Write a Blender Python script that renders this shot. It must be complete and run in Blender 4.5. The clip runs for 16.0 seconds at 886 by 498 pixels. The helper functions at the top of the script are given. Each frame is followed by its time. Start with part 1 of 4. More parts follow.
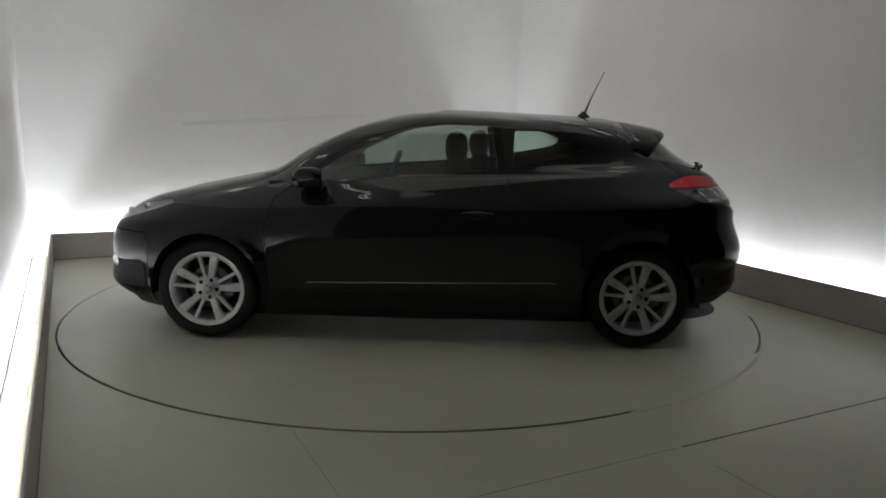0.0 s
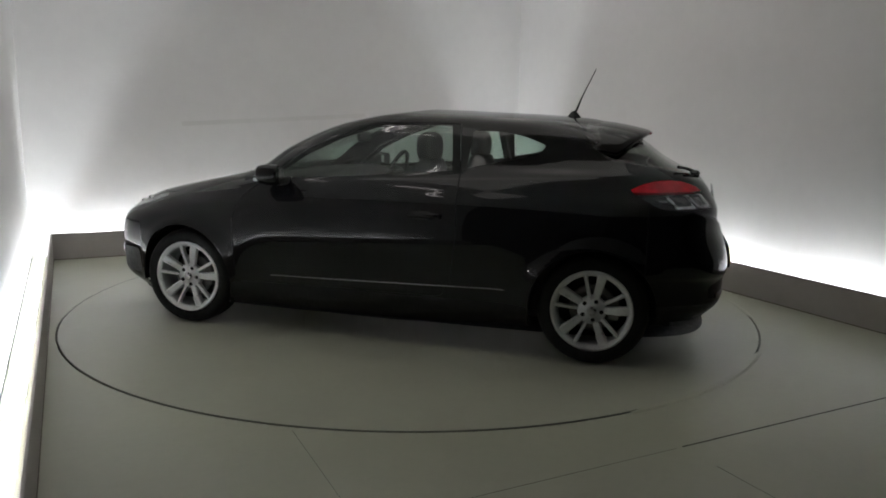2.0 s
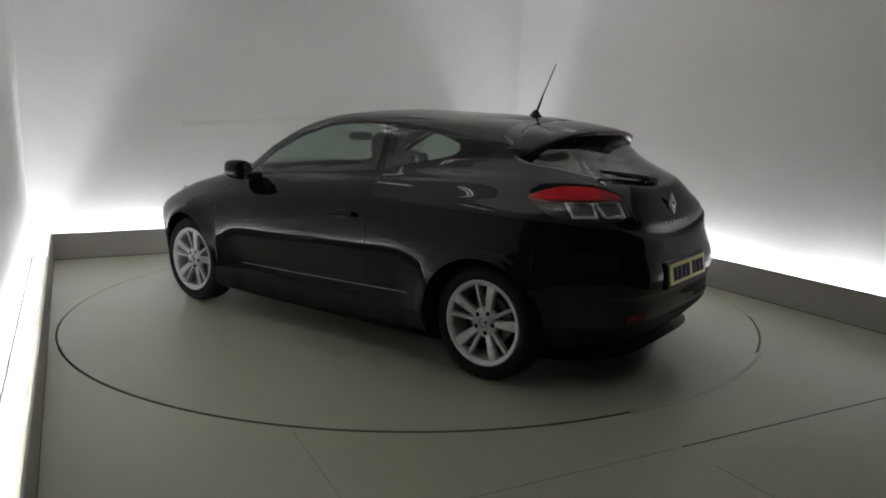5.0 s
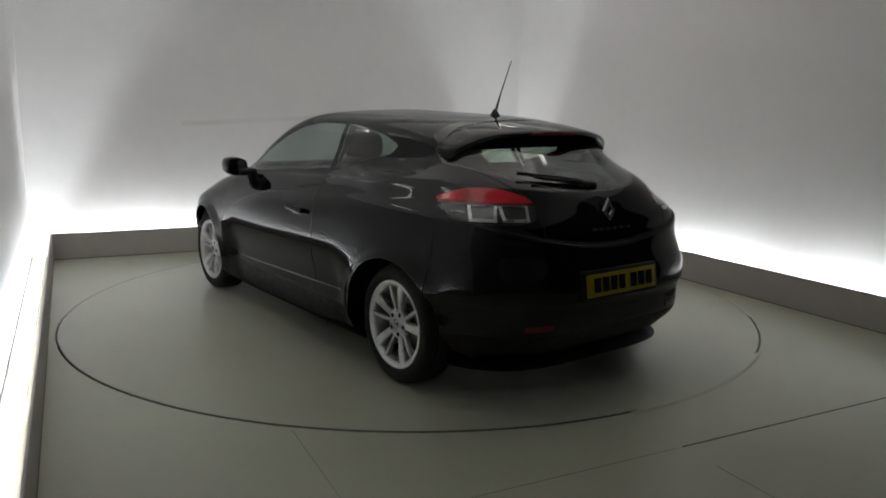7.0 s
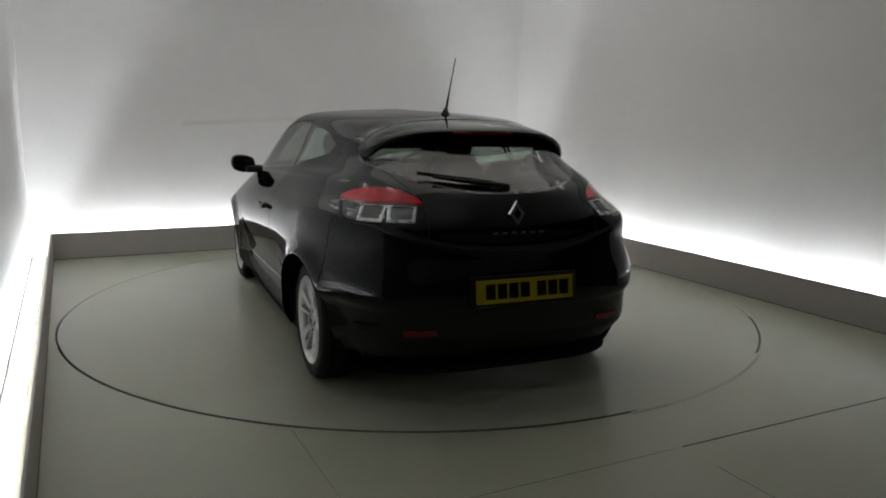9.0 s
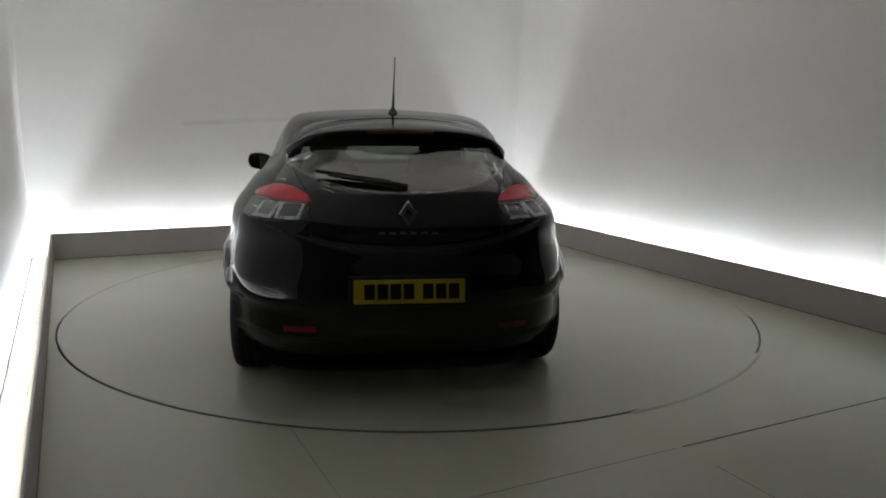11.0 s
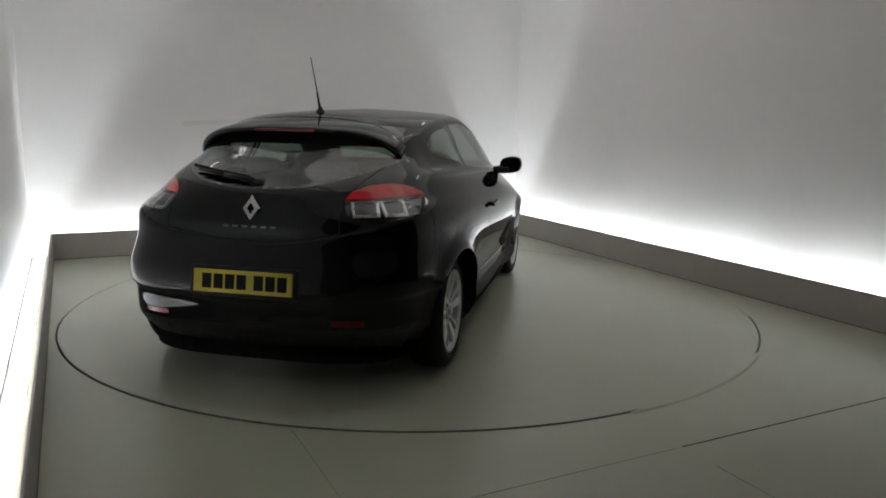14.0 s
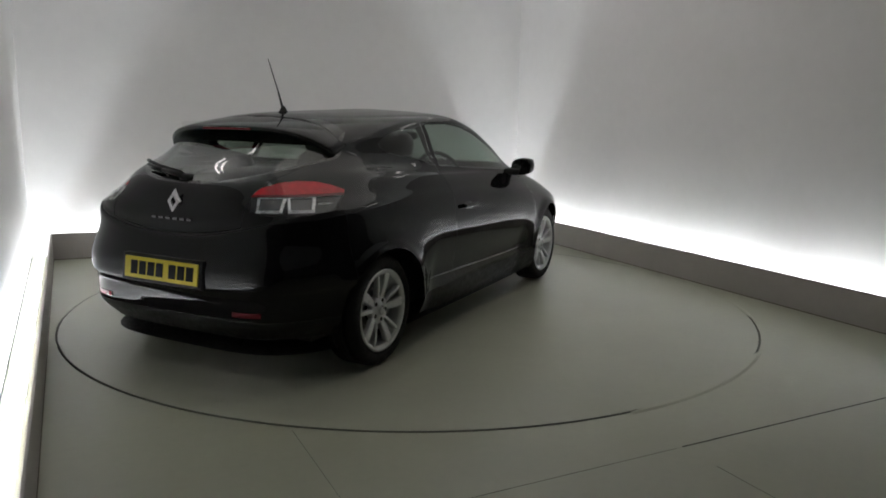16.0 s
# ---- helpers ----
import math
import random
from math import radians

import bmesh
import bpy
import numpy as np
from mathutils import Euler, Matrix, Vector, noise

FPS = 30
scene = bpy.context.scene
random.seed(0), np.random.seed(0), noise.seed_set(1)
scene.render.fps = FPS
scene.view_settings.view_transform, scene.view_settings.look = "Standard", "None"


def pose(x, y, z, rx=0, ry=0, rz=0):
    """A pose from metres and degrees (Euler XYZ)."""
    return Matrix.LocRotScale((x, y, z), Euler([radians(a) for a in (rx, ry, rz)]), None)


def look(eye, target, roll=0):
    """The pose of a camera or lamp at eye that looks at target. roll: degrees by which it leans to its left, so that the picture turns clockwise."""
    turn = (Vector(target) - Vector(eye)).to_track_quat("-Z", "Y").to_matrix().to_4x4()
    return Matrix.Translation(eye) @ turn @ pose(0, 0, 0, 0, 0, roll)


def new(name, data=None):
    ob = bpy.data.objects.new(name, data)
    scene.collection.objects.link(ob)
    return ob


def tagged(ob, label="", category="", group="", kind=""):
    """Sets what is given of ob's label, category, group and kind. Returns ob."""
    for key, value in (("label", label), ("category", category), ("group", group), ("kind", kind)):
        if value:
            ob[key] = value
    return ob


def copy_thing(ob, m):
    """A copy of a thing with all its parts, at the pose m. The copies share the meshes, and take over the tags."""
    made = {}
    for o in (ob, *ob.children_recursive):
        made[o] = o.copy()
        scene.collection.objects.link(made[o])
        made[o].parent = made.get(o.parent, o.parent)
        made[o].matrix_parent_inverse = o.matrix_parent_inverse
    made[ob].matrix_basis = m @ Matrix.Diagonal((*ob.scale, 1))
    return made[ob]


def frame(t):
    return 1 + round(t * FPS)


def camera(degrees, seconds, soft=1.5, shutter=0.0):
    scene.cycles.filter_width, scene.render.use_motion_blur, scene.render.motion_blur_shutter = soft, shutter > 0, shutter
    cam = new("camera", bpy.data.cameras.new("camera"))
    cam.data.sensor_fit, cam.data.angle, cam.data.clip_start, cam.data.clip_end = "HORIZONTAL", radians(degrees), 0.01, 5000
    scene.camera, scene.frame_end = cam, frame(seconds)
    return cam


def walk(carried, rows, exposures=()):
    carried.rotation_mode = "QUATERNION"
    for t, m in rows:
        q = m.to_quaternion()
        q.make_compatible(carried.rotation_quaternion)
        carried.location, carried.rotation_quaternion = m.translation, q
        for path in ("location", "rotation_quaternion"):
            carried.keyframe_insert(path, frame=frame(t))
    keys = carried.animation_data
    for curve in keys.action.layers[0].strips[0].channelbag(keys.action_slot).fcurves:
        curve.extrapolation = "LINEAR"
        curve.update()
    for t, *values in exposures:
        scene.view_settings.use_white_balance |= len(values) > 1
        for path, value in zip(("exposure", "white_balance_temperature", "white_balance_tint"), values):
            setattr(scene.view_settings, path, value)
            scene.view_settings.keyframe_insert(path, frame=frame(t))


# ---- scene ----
# ---------------- camera: fixed on a stand beside the bay ----------------
cam = camera(61.44, 16.0, soft=1.8)
EYE = Vector((0.0, -5.587, 1.390))
AIM = Vector((math.sin(0.038) * math.cos(-0.1761), math.cos(0.038) * math.cos(-0.1761), math.sin(-0.1761)))
CAMERA_POSE = look(EYE, EYE + AIM, 0.92)
walk(cam, [(0.0, CAMERA_POSE), (16.0, CAMERA_POSE)])

# ---------------- world and light levels ----------------
world = bpy.data.worlds.new("world")
scene.world = world
world.use_nodes = True
world.node_tree.nodes["Background"].inputs[0].default_value = (0.5, 0.5, 0.52, 1)
world.node_tree.nodes["Background"].inputs[1].default_value = 0.02
scene.view_settings.exposure = 0.0
TUBE_GLOW = 43.0
CEILING_GLOW = 6.5
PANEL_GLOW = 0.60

# ---------------- plan ----------------
ROOM = Matrix.Rotation(radians(24.5), 4, "Z")     # the bay stands turned against the camera
HALF, BACK = 2.50, 2.695                          # inner faces of the upstands
UP_H, UP_T = 0.25, 0.014
GAP = 0.20                                        # upstand face to wall
GAP_LEFT = 0.19
NEAR = -2.9                                       # where the lit bay ends
END = -7.4
CEIL = 2.95
DISC_R = 2.456


# ---------------- materials ----------------
def material(name, colour, rough=0.5, metal=0.0, coat=0.0, vary=0.0, scale=3.0, bump=0.0, bump_scale=80.0, second=None, spec=0.5, detail=6.0, fine=0.35):
    m = bpy.data.materials.new(name)
    m.use_nodes = True
    nt = m.node_tree
    b = nt.nodes["Principled BSDF"]
    b.inputs["Base Color"].default_value = (*colour, 1)
    b.inputs["Roughness"].default_value = rough
    b.inputs["Metallic"].default_value = metal
    b.inputs["Coat Weight"].default_value = coat
    b.inputs["Coat Roughness"].default_value = 0.03
    b.inputs["Specular IOR Level"].default_value = spec
    if vary or bump:
        tc = nt.nodes.new("ShaderNodeTexCoord")
    if vary:
        n1 = nt.nodes.new("ShaderNodeTexNoise")
        n1.inputs["Scale"].default_value = scale
        n1.inputs["Detail"].default_value = detail
        n2 = nt.nodes.new("ShaderNodeTexNoise")
        n2.inputs["Scale"].default_value = scale * 14
        n2.inputs["Detail"].default_value = 4
        add = nt.nodes.new("ShaderNodeMath")
        add.operation = "ADD"
        half = nt.nodes.new("ShaderNodeMath")
        half.operation = "MULTIPLY"
        half.inputs[1].default_value = fine
        low = second or tuple(c * (1 - vary) for c in colour)
        high = tuple(min(1, c * (1 + vary * 0.6)) for c in colour)
        fac = nt.nodes.new("ShaderNodeMapRange")
        fac.inputs["From Min"].default_value = 0.2 + 0.35 * fine
        fac.inputs["From Max"].default_value = 0.8 + 0.65 * fine
        fac.interpolation_type = "SMOOTHSTEP"
        ramp = nt.nodes.new("ShaderNodeMix")
        ramp.data_type = "RGBA"
        ramp.inputs[6].default_value = (*low, 1)
        ramp.inputs[7].default_value = (*high, 1)
        nt.links.new(tc.outputs["Object"], n1.inputs["Vector"])
        nt.links.new(tc.outputs["Object"], n2.inputs["Vector"])
        nt.links.new(n2.outputs["Fac"], half.inputs[0])
        nt.links.new(n1.outputs["Fac"], add.inputs[0])
        nt.links.new(half.outputs[0], add.inputs[1])
        nt.links.new(add.outputs[0], fac.inputs["Value"])
        nt.links.new(fac.outputs[0], ramp.inputs[0])
        nt.links.new(ramp.outputs[2], b.inputs["Base Color"])
    if vary >= 0.08:
        rmap = nt.nodes.new("ShaderNodeMapRange")
        rmap.inputs["From Min"].default_value = 0.3
        rmap.inputs["From Max"].default_value = 1.0
        rmap.inputs["To Min"].default_value = max(0.02, rough * (1 - 0.35))
        rmap.inputs["To Max"].default_value = min(1, rough * 1.25)
        nt.links.new(add.outputs[0], rmap.inputs["Value"])
        nt.links.new(rmap.outputs[0], b.inputs["Roughness"])
    if bump:
        nb = nt.nodes.new("ShaderNodeTexNoise")
        nb.inputs["Scale"].default_value = bump_scale
        nb.inputs["Detail"].default_value = 5
        bn = nt.nodes.new("ShaderNodeBump")
        bn.inputs["Strength"].default_value = bump
        bn.inputs["Distance"].default_value = 0.004
        nt.links.new(tc.outputs["Object"], nb.inputs["Vector"])
        nt.links.new(nb.outputs["Fac"], bn.inputs["Height"])
        nt.links.new(bn.outputs["Normal"], b.inputs["Normal"])
    return m


def glow(name, colour, strength):
    m = bpy.data.materials.new(name)
    m.use_nodes = True
    b = m.node_tree.nodes["Principled BSDF"]
    b.inputs["Base Color"].default_value = (0.8, 0.8, 0.8, 1)
    b.inputs["Emission Color"].default_value = (*colour, 1)
    b.inputs["Emission Strength"].default_value = strength
    return m


def pane_glass(name, tint, gloss_rough=0.02, least=0.09):
    """Thin tinted glazing: see-through with a Fresnel gloss."""
    m = bpy.data.materials.new(name)
    m.use_nodes = True
    nt = m.node_tree
    out = nt.nodes["Material Output"]
    nt.nodes.remove(nt.nodes["Principled BSDF"])
    tr = nt.nodes.new("ShaderNodeBsdfTransparent")
    tr.inputs["Color"].default_value = (*tint, 1)
    gl = nt.nodes.new("ShaderNodeBsdfGlossy")
    gl.inputs["Roughness"].default_value = gloss_rough
    lw = nt.nodes.new("ShaderNodeLayerWeight")
    lw.inputs["Blend"].default_value = 0.5
    po = nt.nodes.new("ShaderNodeMath")
    po.operation = "POWER"
    po.inputs[1].default_value = 4.0
    fr = nt.nodes.new("ShaderNodeMapRange")
    fr.inputs["To Min"].default_value = least
    fr.inputs["To Max"].default_value = 1.0
    nt.links.new(lw.outputs["Facing"], po.inputs[0])
    nt.links.new(po.outputs[0], fr.inputs["Value"])
    mix = nt.nodes.new("ShaderNodeMixShader")
    nt.links.new(fr.outputs[0], mix.inputs[0])
    nt.links.new(tr.outputs[0], mix.inputs[1])
    nt.links.new(gl.outputs[0], mix.inputs[2])
    nt.links.new(mix.outputs[0], out.inputs["Surface"])
    return m


WALL = material("wall_paint", (0.735, 0.708, 0.705), 0.75, vary=0.05, scale=0.8, bump=0.08, bump_scale=60)
BOARD = material("upstand_paint", (0.42, 0.39, 0.37), 0.6, vary=0.10, scale=1.3, bump=0.08, bump_scale=50)
FLOOR = material("floor_paint", (0.428, 0.434, 0.338), 0.34, vary=0.075, scale=1.6)
DISC = material("disc_paint", (0.424, 0.430, 0.343), 0.33, vary=0.07, scale=1.3)
FAINT = material("faint_joint", (0.20, 0.205, 0.18), 0.8, vary=0.3, scale=20)
WALL_BAND = material("wall_band", (0.68, 0.655, 0.645), 0.75, vary=0.06, scale=2.0)
SEAM = material("seam_dark", (0.03, 0.03, 0.028), 0.9, vary=0.3, scale=20)
FOOT_BROWN = material("foot_brown", (0.17, 0.145, 0.125), 0.9, vary=0.35, scale=6)
CEILING = material("ceiling_paint", (0.82, 0.80, 0.77), 0.9, vary=0.06, scale=1.0)
# Near-black wall colours: the unlit space behind the camera is put into the paint.
NEAR_WALL = material("near_wall_unlit_tone", (0.06, 0.059, 0.058), 0.85, vary=0.1, scale=2.0)
END_WALL = material("end_wall_unlit_tone", (0.06, 0.06, 0.061), 0.85, vary=0.2, scale=2.0)
TUBE = glow("tube_glow", (0.885, 0.965, 1.0), TUBE_GLOW)
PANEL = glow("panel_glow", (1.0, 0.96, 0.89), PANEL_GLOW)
LAMP_GLOW = glow("ceiling_tube_glow", (1.0, 0.93, 0.91), CEILING_GLOW)
BATTEN = material("batten_white", (0.78, 0.78, 0.78), 0.4, vary=0.04, scale=5)
PAINT = material("black_car_paint", (0.0065, 0.0065, 0.0072), 0.45, coat=0.68, spec=0.0)
TRIM = material("black_plastic", (0.006, 0.006, 0.006), 0.55, vary=0.2, scale=30, bump=0.1, bump_scale=400, spec=0.3)
GLOSS_TRIM = material("gloss_black_trim", (0.006, 0.006, 0.006), 0.08, vary=0.1, scale=30)
RUBBER = material("tyre_rubber", (0.007, 0.007, 0.007), 0.7, vary=0.3, scale=25, bump=0.2, bump_scale=200, spec=0.25)
ALLOY = material("silver_alloy", (0.64, 0.645, 0.65), 0.34, metal=0.4, vary=0.12, scale=18)
BRAKE = material("brake_steel", (0.22, 0.215, 0.21), 0.4, metal=0.9, vary=0.25, scale=25)
CHROME = material("chrome", (0.66, 0.66, 0.67), 0.24, metal=1.0, vary=0.04, scale=30)
SEAL = material("edge_seal", (0.10, 0.10, 0.10), 0.25, metal=0.6, vary=0.1, scale=20)
SILL_TRIM = material("dark_chrome", (0.20, 0.20, 0.205), 0.22, metal=0.9, vary=0.15, scale=12)
SATIN = material("satin_chrome", (0.50, 0.50, 0.51), 0.3, metal=1.0, vary=0.1, scale=30)
RED = material("red_lens", (0.66, 0.009, 0.022), 0.14, coat=0.3, vary=0.2, scale=22, spec=0.4)
DARK_RED = material("dark_red_lens", (0.17, 0.006, 0.012), 0.2, coat=0.4, vary=0.15, scale=30)
CLEAR = material("clear_lens_housing", (0.07, 0.07, 0.075), 0.16, metal=0.5, coat=0.0, vary=0.35, scale=40)
LAMP_DARK = material("smoked_lamp_housing", (0.03, 0.03, 0.033), 0.2, metal=0.3, coat=0.0, vary=0.3, scale=40, spec=0.2)
PLATE_YELLOW = material("plate_yellow", (0.52, 0.40, 0.010), 0.35, vary=0.08, scale=12)
PLATE_BLACK = material("plate_black", (0.008, 0.008, 0.008), 0.6, vary=0.1, scale=20, spec=0.1)
SEAT = material("seat_fabric", (0.022, 0.022, 0.023), 0.9, vary=0.3, scale=25, bump=0.3, bump_scale=300)
CABIN = material("cabin_plastic", (0.018, 0.018, 0.019), 0.7, vary=0.2, scale=20)
GLASS = pane_glass("tinted_glass", (0.52, 0.60, 0.55))
REAR_GLASS = pane_glass("dark_tinted_glass", (0.37, 0.40, 0.36), 0.02, 0.075)
CARTON = material("dark_brown_card", (0.045, 0.035, 0.030), 0.85, vary=0.3, scale=9, bump=0.1)
CARTON_LID = material("lighter_brown_card", (0.11, 0.092, 0.080), 0.8, vary=0.3, scale=9, bump=0.1)
LENS = pane_glass("clear_lens", (0.90, 0.91, 0.91), 0.02, 0.045)
REFLECTOR = material("lamp_reflector", (0.62, 0.63, 0.65), 0.25, metal=0.25, vary=0.25, scale=40)
MIRROR = material("mirror_silver", (0.8, 0.8, 0.8), 0.02, metal=1.0)


# ---------------- mesh helpers ----------------
def mesh_of(name, verts, faces, mat, smooth=True):
    me = bpy.data.meshes.new(name)
    me.from_pydata([tuple(v) for v in verts], [], [tuple(f) for f in faces])
    me.materials.append(mat)
    me.polygons.foreach_set("use_smooth", [smooth] * len(me.polygons))
    me.update()
    return me


def add_part(name, me, parent=None, label="", m=None):
    ob = new(name, me)
    if parent is not None:
        ob.parent = parent
    if m is not None:
        ob.matrix_basis = m
    if label:
        tagged(ob, label)
    return ob


def part(name, bm, mat, parent=None, label="", smooth=False, m=None):
    bmesh.ops.recalc_face_normals(bm, faces=bm.faces[:])
    me = bpy.data.meshes.new(name)
    bm.to_mesh(me)
    bm.free()
    me.materials.append(mat)
    me.polygons.foreach_set("use_smooth", [smooth] * len(me.polygons))
    return add_part(name, me, parent, label, m)


def thing(name, label, category, m=None, group="", kind=""):
    ob = new(name)
    ob.empty_display_size = 0.2
    if m is not None:
        ob.matrix_basis = m
    return tagged(ob, label, category, group, kind)


def box(bm, lo, hi, bevel=0.0, m=None, seg=2):
    c = [(lo[i] + hi[i]) / 2 for i in range(3)]
    s = [abs(hi[i] - lo[i]) for i in range(3)]
    tm = Matrix.Translation(c) @ Matrix.Diagonal((*s, 1))
    if m is not None:
        tm = m @ tm
    g = bmesh.ops.create_cube(bm, size=1, matrix=tm)
    if bevel:
        ed = list({e for v in g["verts"] for e in v.link_edges})
        bmesh.ops.bevel(bm, geom=ed, offset=bevel, segments=seg, affect="EDGES", profile=0.6)
    return g


def rod(bm, a, b, r1, r2=None, seg=12):
    a, b = Vector(a), Vector(b)
    q = (b - a).to_track_quat("Z", "Y").to_matrix().to_4x4()
    bmesh.ops.create_cone(bm, cap_ends=True, segments=seg, radius1=r1, radius2=r1 if r2 is None else r2, depth=(b - a).length,
                          matrix=Matrix.Translation((a + b) / 2) @ q)


def prism(bm, outline, y0, y1):
    """A slab between y0 and y1 with an outline in x and z."""
    a = [bm.verts.new((x, y0, z)) for x, z in outline]
    b = [bm.verts.new((x, y1, z)) for x, z in outline]
    bm.faces.new(a)
    bm.faces.new(b[::-1])
    n = len(outline)
    for i in range(n):
        bm.faces.new((a[i], b[i], b[(i + 1) % n], a[(i + 1) % n]))


# ---------------- the bay ----------------
def structure(name, bm, mat, label, category, smooth=False):
    return tagged(part(name, bm, mat, None, "", smooth, ROOM), label, category, "", "structure")


def build_bay():
    x1, y1 = HALF + GAP, BACK + GAP
    bm = bmesh.new()
    box(bm, (-x1 - 0.12, y1, -0.1), (x1 + 0.12, y1 + 0.12, CEIL))
    back = structure("wall_back", bm, WALL, "pale grey painted back wall washed by hidden lights", "wall")
    bm = bmesh.new()
    box(bm, (-1.27, y1 - 0.002, -0.022), (0.70, y1 + 0.01, 0.022), 0.0, Matrix.Translation((0, 0, 1.275)))
    bmesh.ops.rotate(bm, verts=bm.verts[:], cent=(-1.27, 0, 1.275), matrix=Matrix.Rotation(radians(-3.2), 3, "Y"))
    part("wall_stripe", bm, WALL_BAND, back, "faint darker stripe slanting across the wall")
    for name, s, x1 in (("wall_left", -1, HALF + GAP_LEFT), ("wall_right", 1, HALF + GAP)):
        bm = bmesh.new()
        box(bm, (s * x1, NEAR, -0.1), (s * (x1 + 0.12), y1, CEIL))
        wall = structure(name, bm, WALL, "pale grey painted side wall washed by hidden lights", "wall")
        bm = bmesh.new()
        box(bm, (min(s * x1, s * (x1 - 0.006)), NEAR + 0.02, 0.0005), (max(s * x1, s * (x1 - 0.006)), y1 - 0.05, 0.010))
        part("foot_strip", bm, SEAM, wall, "dark open gap at the wall foot")
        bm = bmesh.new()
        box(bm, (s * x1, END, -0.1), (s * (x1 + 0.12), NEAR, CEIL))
        structure(name + "_near", bm, NEAR_WALL, "unseen side wall behind the camera, coloured dark as if unlit", "wall")
    x1 = HALF + GAP
    # Added end wall, out of view, to give the car dark reflections.
    bm = bmesh.new()
    box(bm, (-x1 - 0.12, END - 0.12, -0.1), (x1 + 0.12, END, CEIL))
    structure("wall_front", bm, END_WALL, "unseen end wall closing the bay, coloured dark as if unlit", "wall")
    bm = bmesh.new()
    box(bm, (-x1 - 0.12, END - 0.12, CEIL), (x1 + 0.12, y1 + 0.12, CEIL + 0.1))
    structure("ceiling", bm, CEILING, "grey painted flat ceiling over the turntable bay", "ceiling")
    # floor sheet with the round well of the turntable
    n = 128
    well = DISC_R + 0.005
    bm = bmesh.new()
    lo, hi = (-x1 - 0.1, END - 0.1), (x1 + 0.1, y1 + 0.1)
    ring, rim, low = [], [], []
    for i in range(n):
        a = 2 * math.pi * i / n
        c, s = math.cos(a), math.sin(a)
        k = min((hi[0] if c > 0 else lo[0]) / c if abs(c) > 1e-6 else 1e9, (hi[1] if s > 0 else lo[1]) / s if abs(s) > 1e-6 else 1e9)
        ring.append(bm.verts.new((well * c, well * s, 0)))
        low.append(bm.verts.new((well * c, well * s, -0.08)))
        rim.append(bm.verts.new((k * c, k * s, 0)))
    for i in range(n):
        j = (i + 1) % n
        bm.faces.new((ring[i], ring[j], low[j], low[i]))
        a, b = rim[i].co, rim[j].co
        if abs(a.x - b.x) > 1e-4 and abs(a.y - b.y) > 1e-4:
            cx = hi[0] if a.x > 0 else lo[0]
            cy = hi[1] if a.y > 0 else lo[1]
            v = bm.verts.new((cx, cy, 0))
            bm.faces.new((ring[i], rim[i], v, rim[j], ring[j]))
        else:
            bm.faces.new((ring[i], rim[i], rim[j], ring[j]))
    bm.faces.new(low)
    floor = structure("floor", bm, FLOOR, "grey-green painted board floor with scuffs and joints", "floor")
    # joints between the floor boards
    for lo2, hi2, z in (((-0.02, -2.855), (HALF, -2.848), 0.0012), ((-2.5, -2.853), (-0.06, -2.851), 0.0010), ((-0.028, -4.3), (-0.025, -3.05), 0.0010),
                        ((-1.5015, -4.3), (-1.4995, -1.99), 0.0008)):
        bm = bmesh.new()
        box(bm, (*lo2, -0.002), (*hi2, z))
        part("joint", bm, SEAM if z > 0.0011 else FAINT, floor)
    # stretches of the round gap covered by added floor-coloured arcs
    for a0, a1 in ((-65, -31), (-13, 40)):
        bm = bmesh.new()
        n = a1 - a0
        rows = []
        for i in range(n + 1):
            a = radians(a0 + i - 24.5)
            taper = min(1.0, 0.25 + min(i, n - i) / 4)
            rows.append([bm.verts.new((r * math.cos(a), r * math.sin(a), z)) for r, z in (
                (DISC_R + 0.030, -0.001), (DISC_R + 0.012, 0.0060), (DISC_R + 0.012 - 0.024 * taper, 0.0060), (DISC_R + 0.012 - 0.0245 * taper, 0.0050))])
        for p, q in zip(rows, rows[1:]):
            for k in range(3):
                bm.faces.new((p[k], q[k], q[k + 1], p[k + 1]))
        bmesh.ops.recalc_face_normals(bm, faces=bm.faces[:])
        part("joint_cover", bm, FLOOR, floor, "floor-coloured arc covering the round gap")
    # upstands with the light trough behind them
    for name, lo2, hi2 in (("upstand_back", (-HALF - UP_T, BACK), (HALF + UP_T, BACK + UP_T)), ("upstand_left", (-HALF - UP_T, NEAR), (-HALF, BACK)),
                           ("upstand_right", (HALF, NEAR), (HALF + UP_T, BACK))):
        bm = bmesh.new()
        box(bm, (*lo2, 0.0), (*hi2, UP_H), 0.003)
        up = structure(name, bm, BOARD, "low grey painted board upstand hiding the lights", "upstand")
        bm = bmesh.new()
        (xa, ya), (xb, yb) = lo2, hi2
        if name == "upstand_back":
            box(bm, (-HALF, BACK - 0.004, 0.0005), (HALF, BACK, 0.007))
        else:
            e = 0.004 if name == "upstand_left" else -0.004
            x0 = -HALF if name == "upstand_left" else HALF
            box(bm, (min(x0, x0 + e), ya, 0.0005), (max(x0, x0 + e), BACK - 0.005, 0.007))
        part("foot_strip", bm, FOOT_BROWN, up, "darker brown line along the foot")


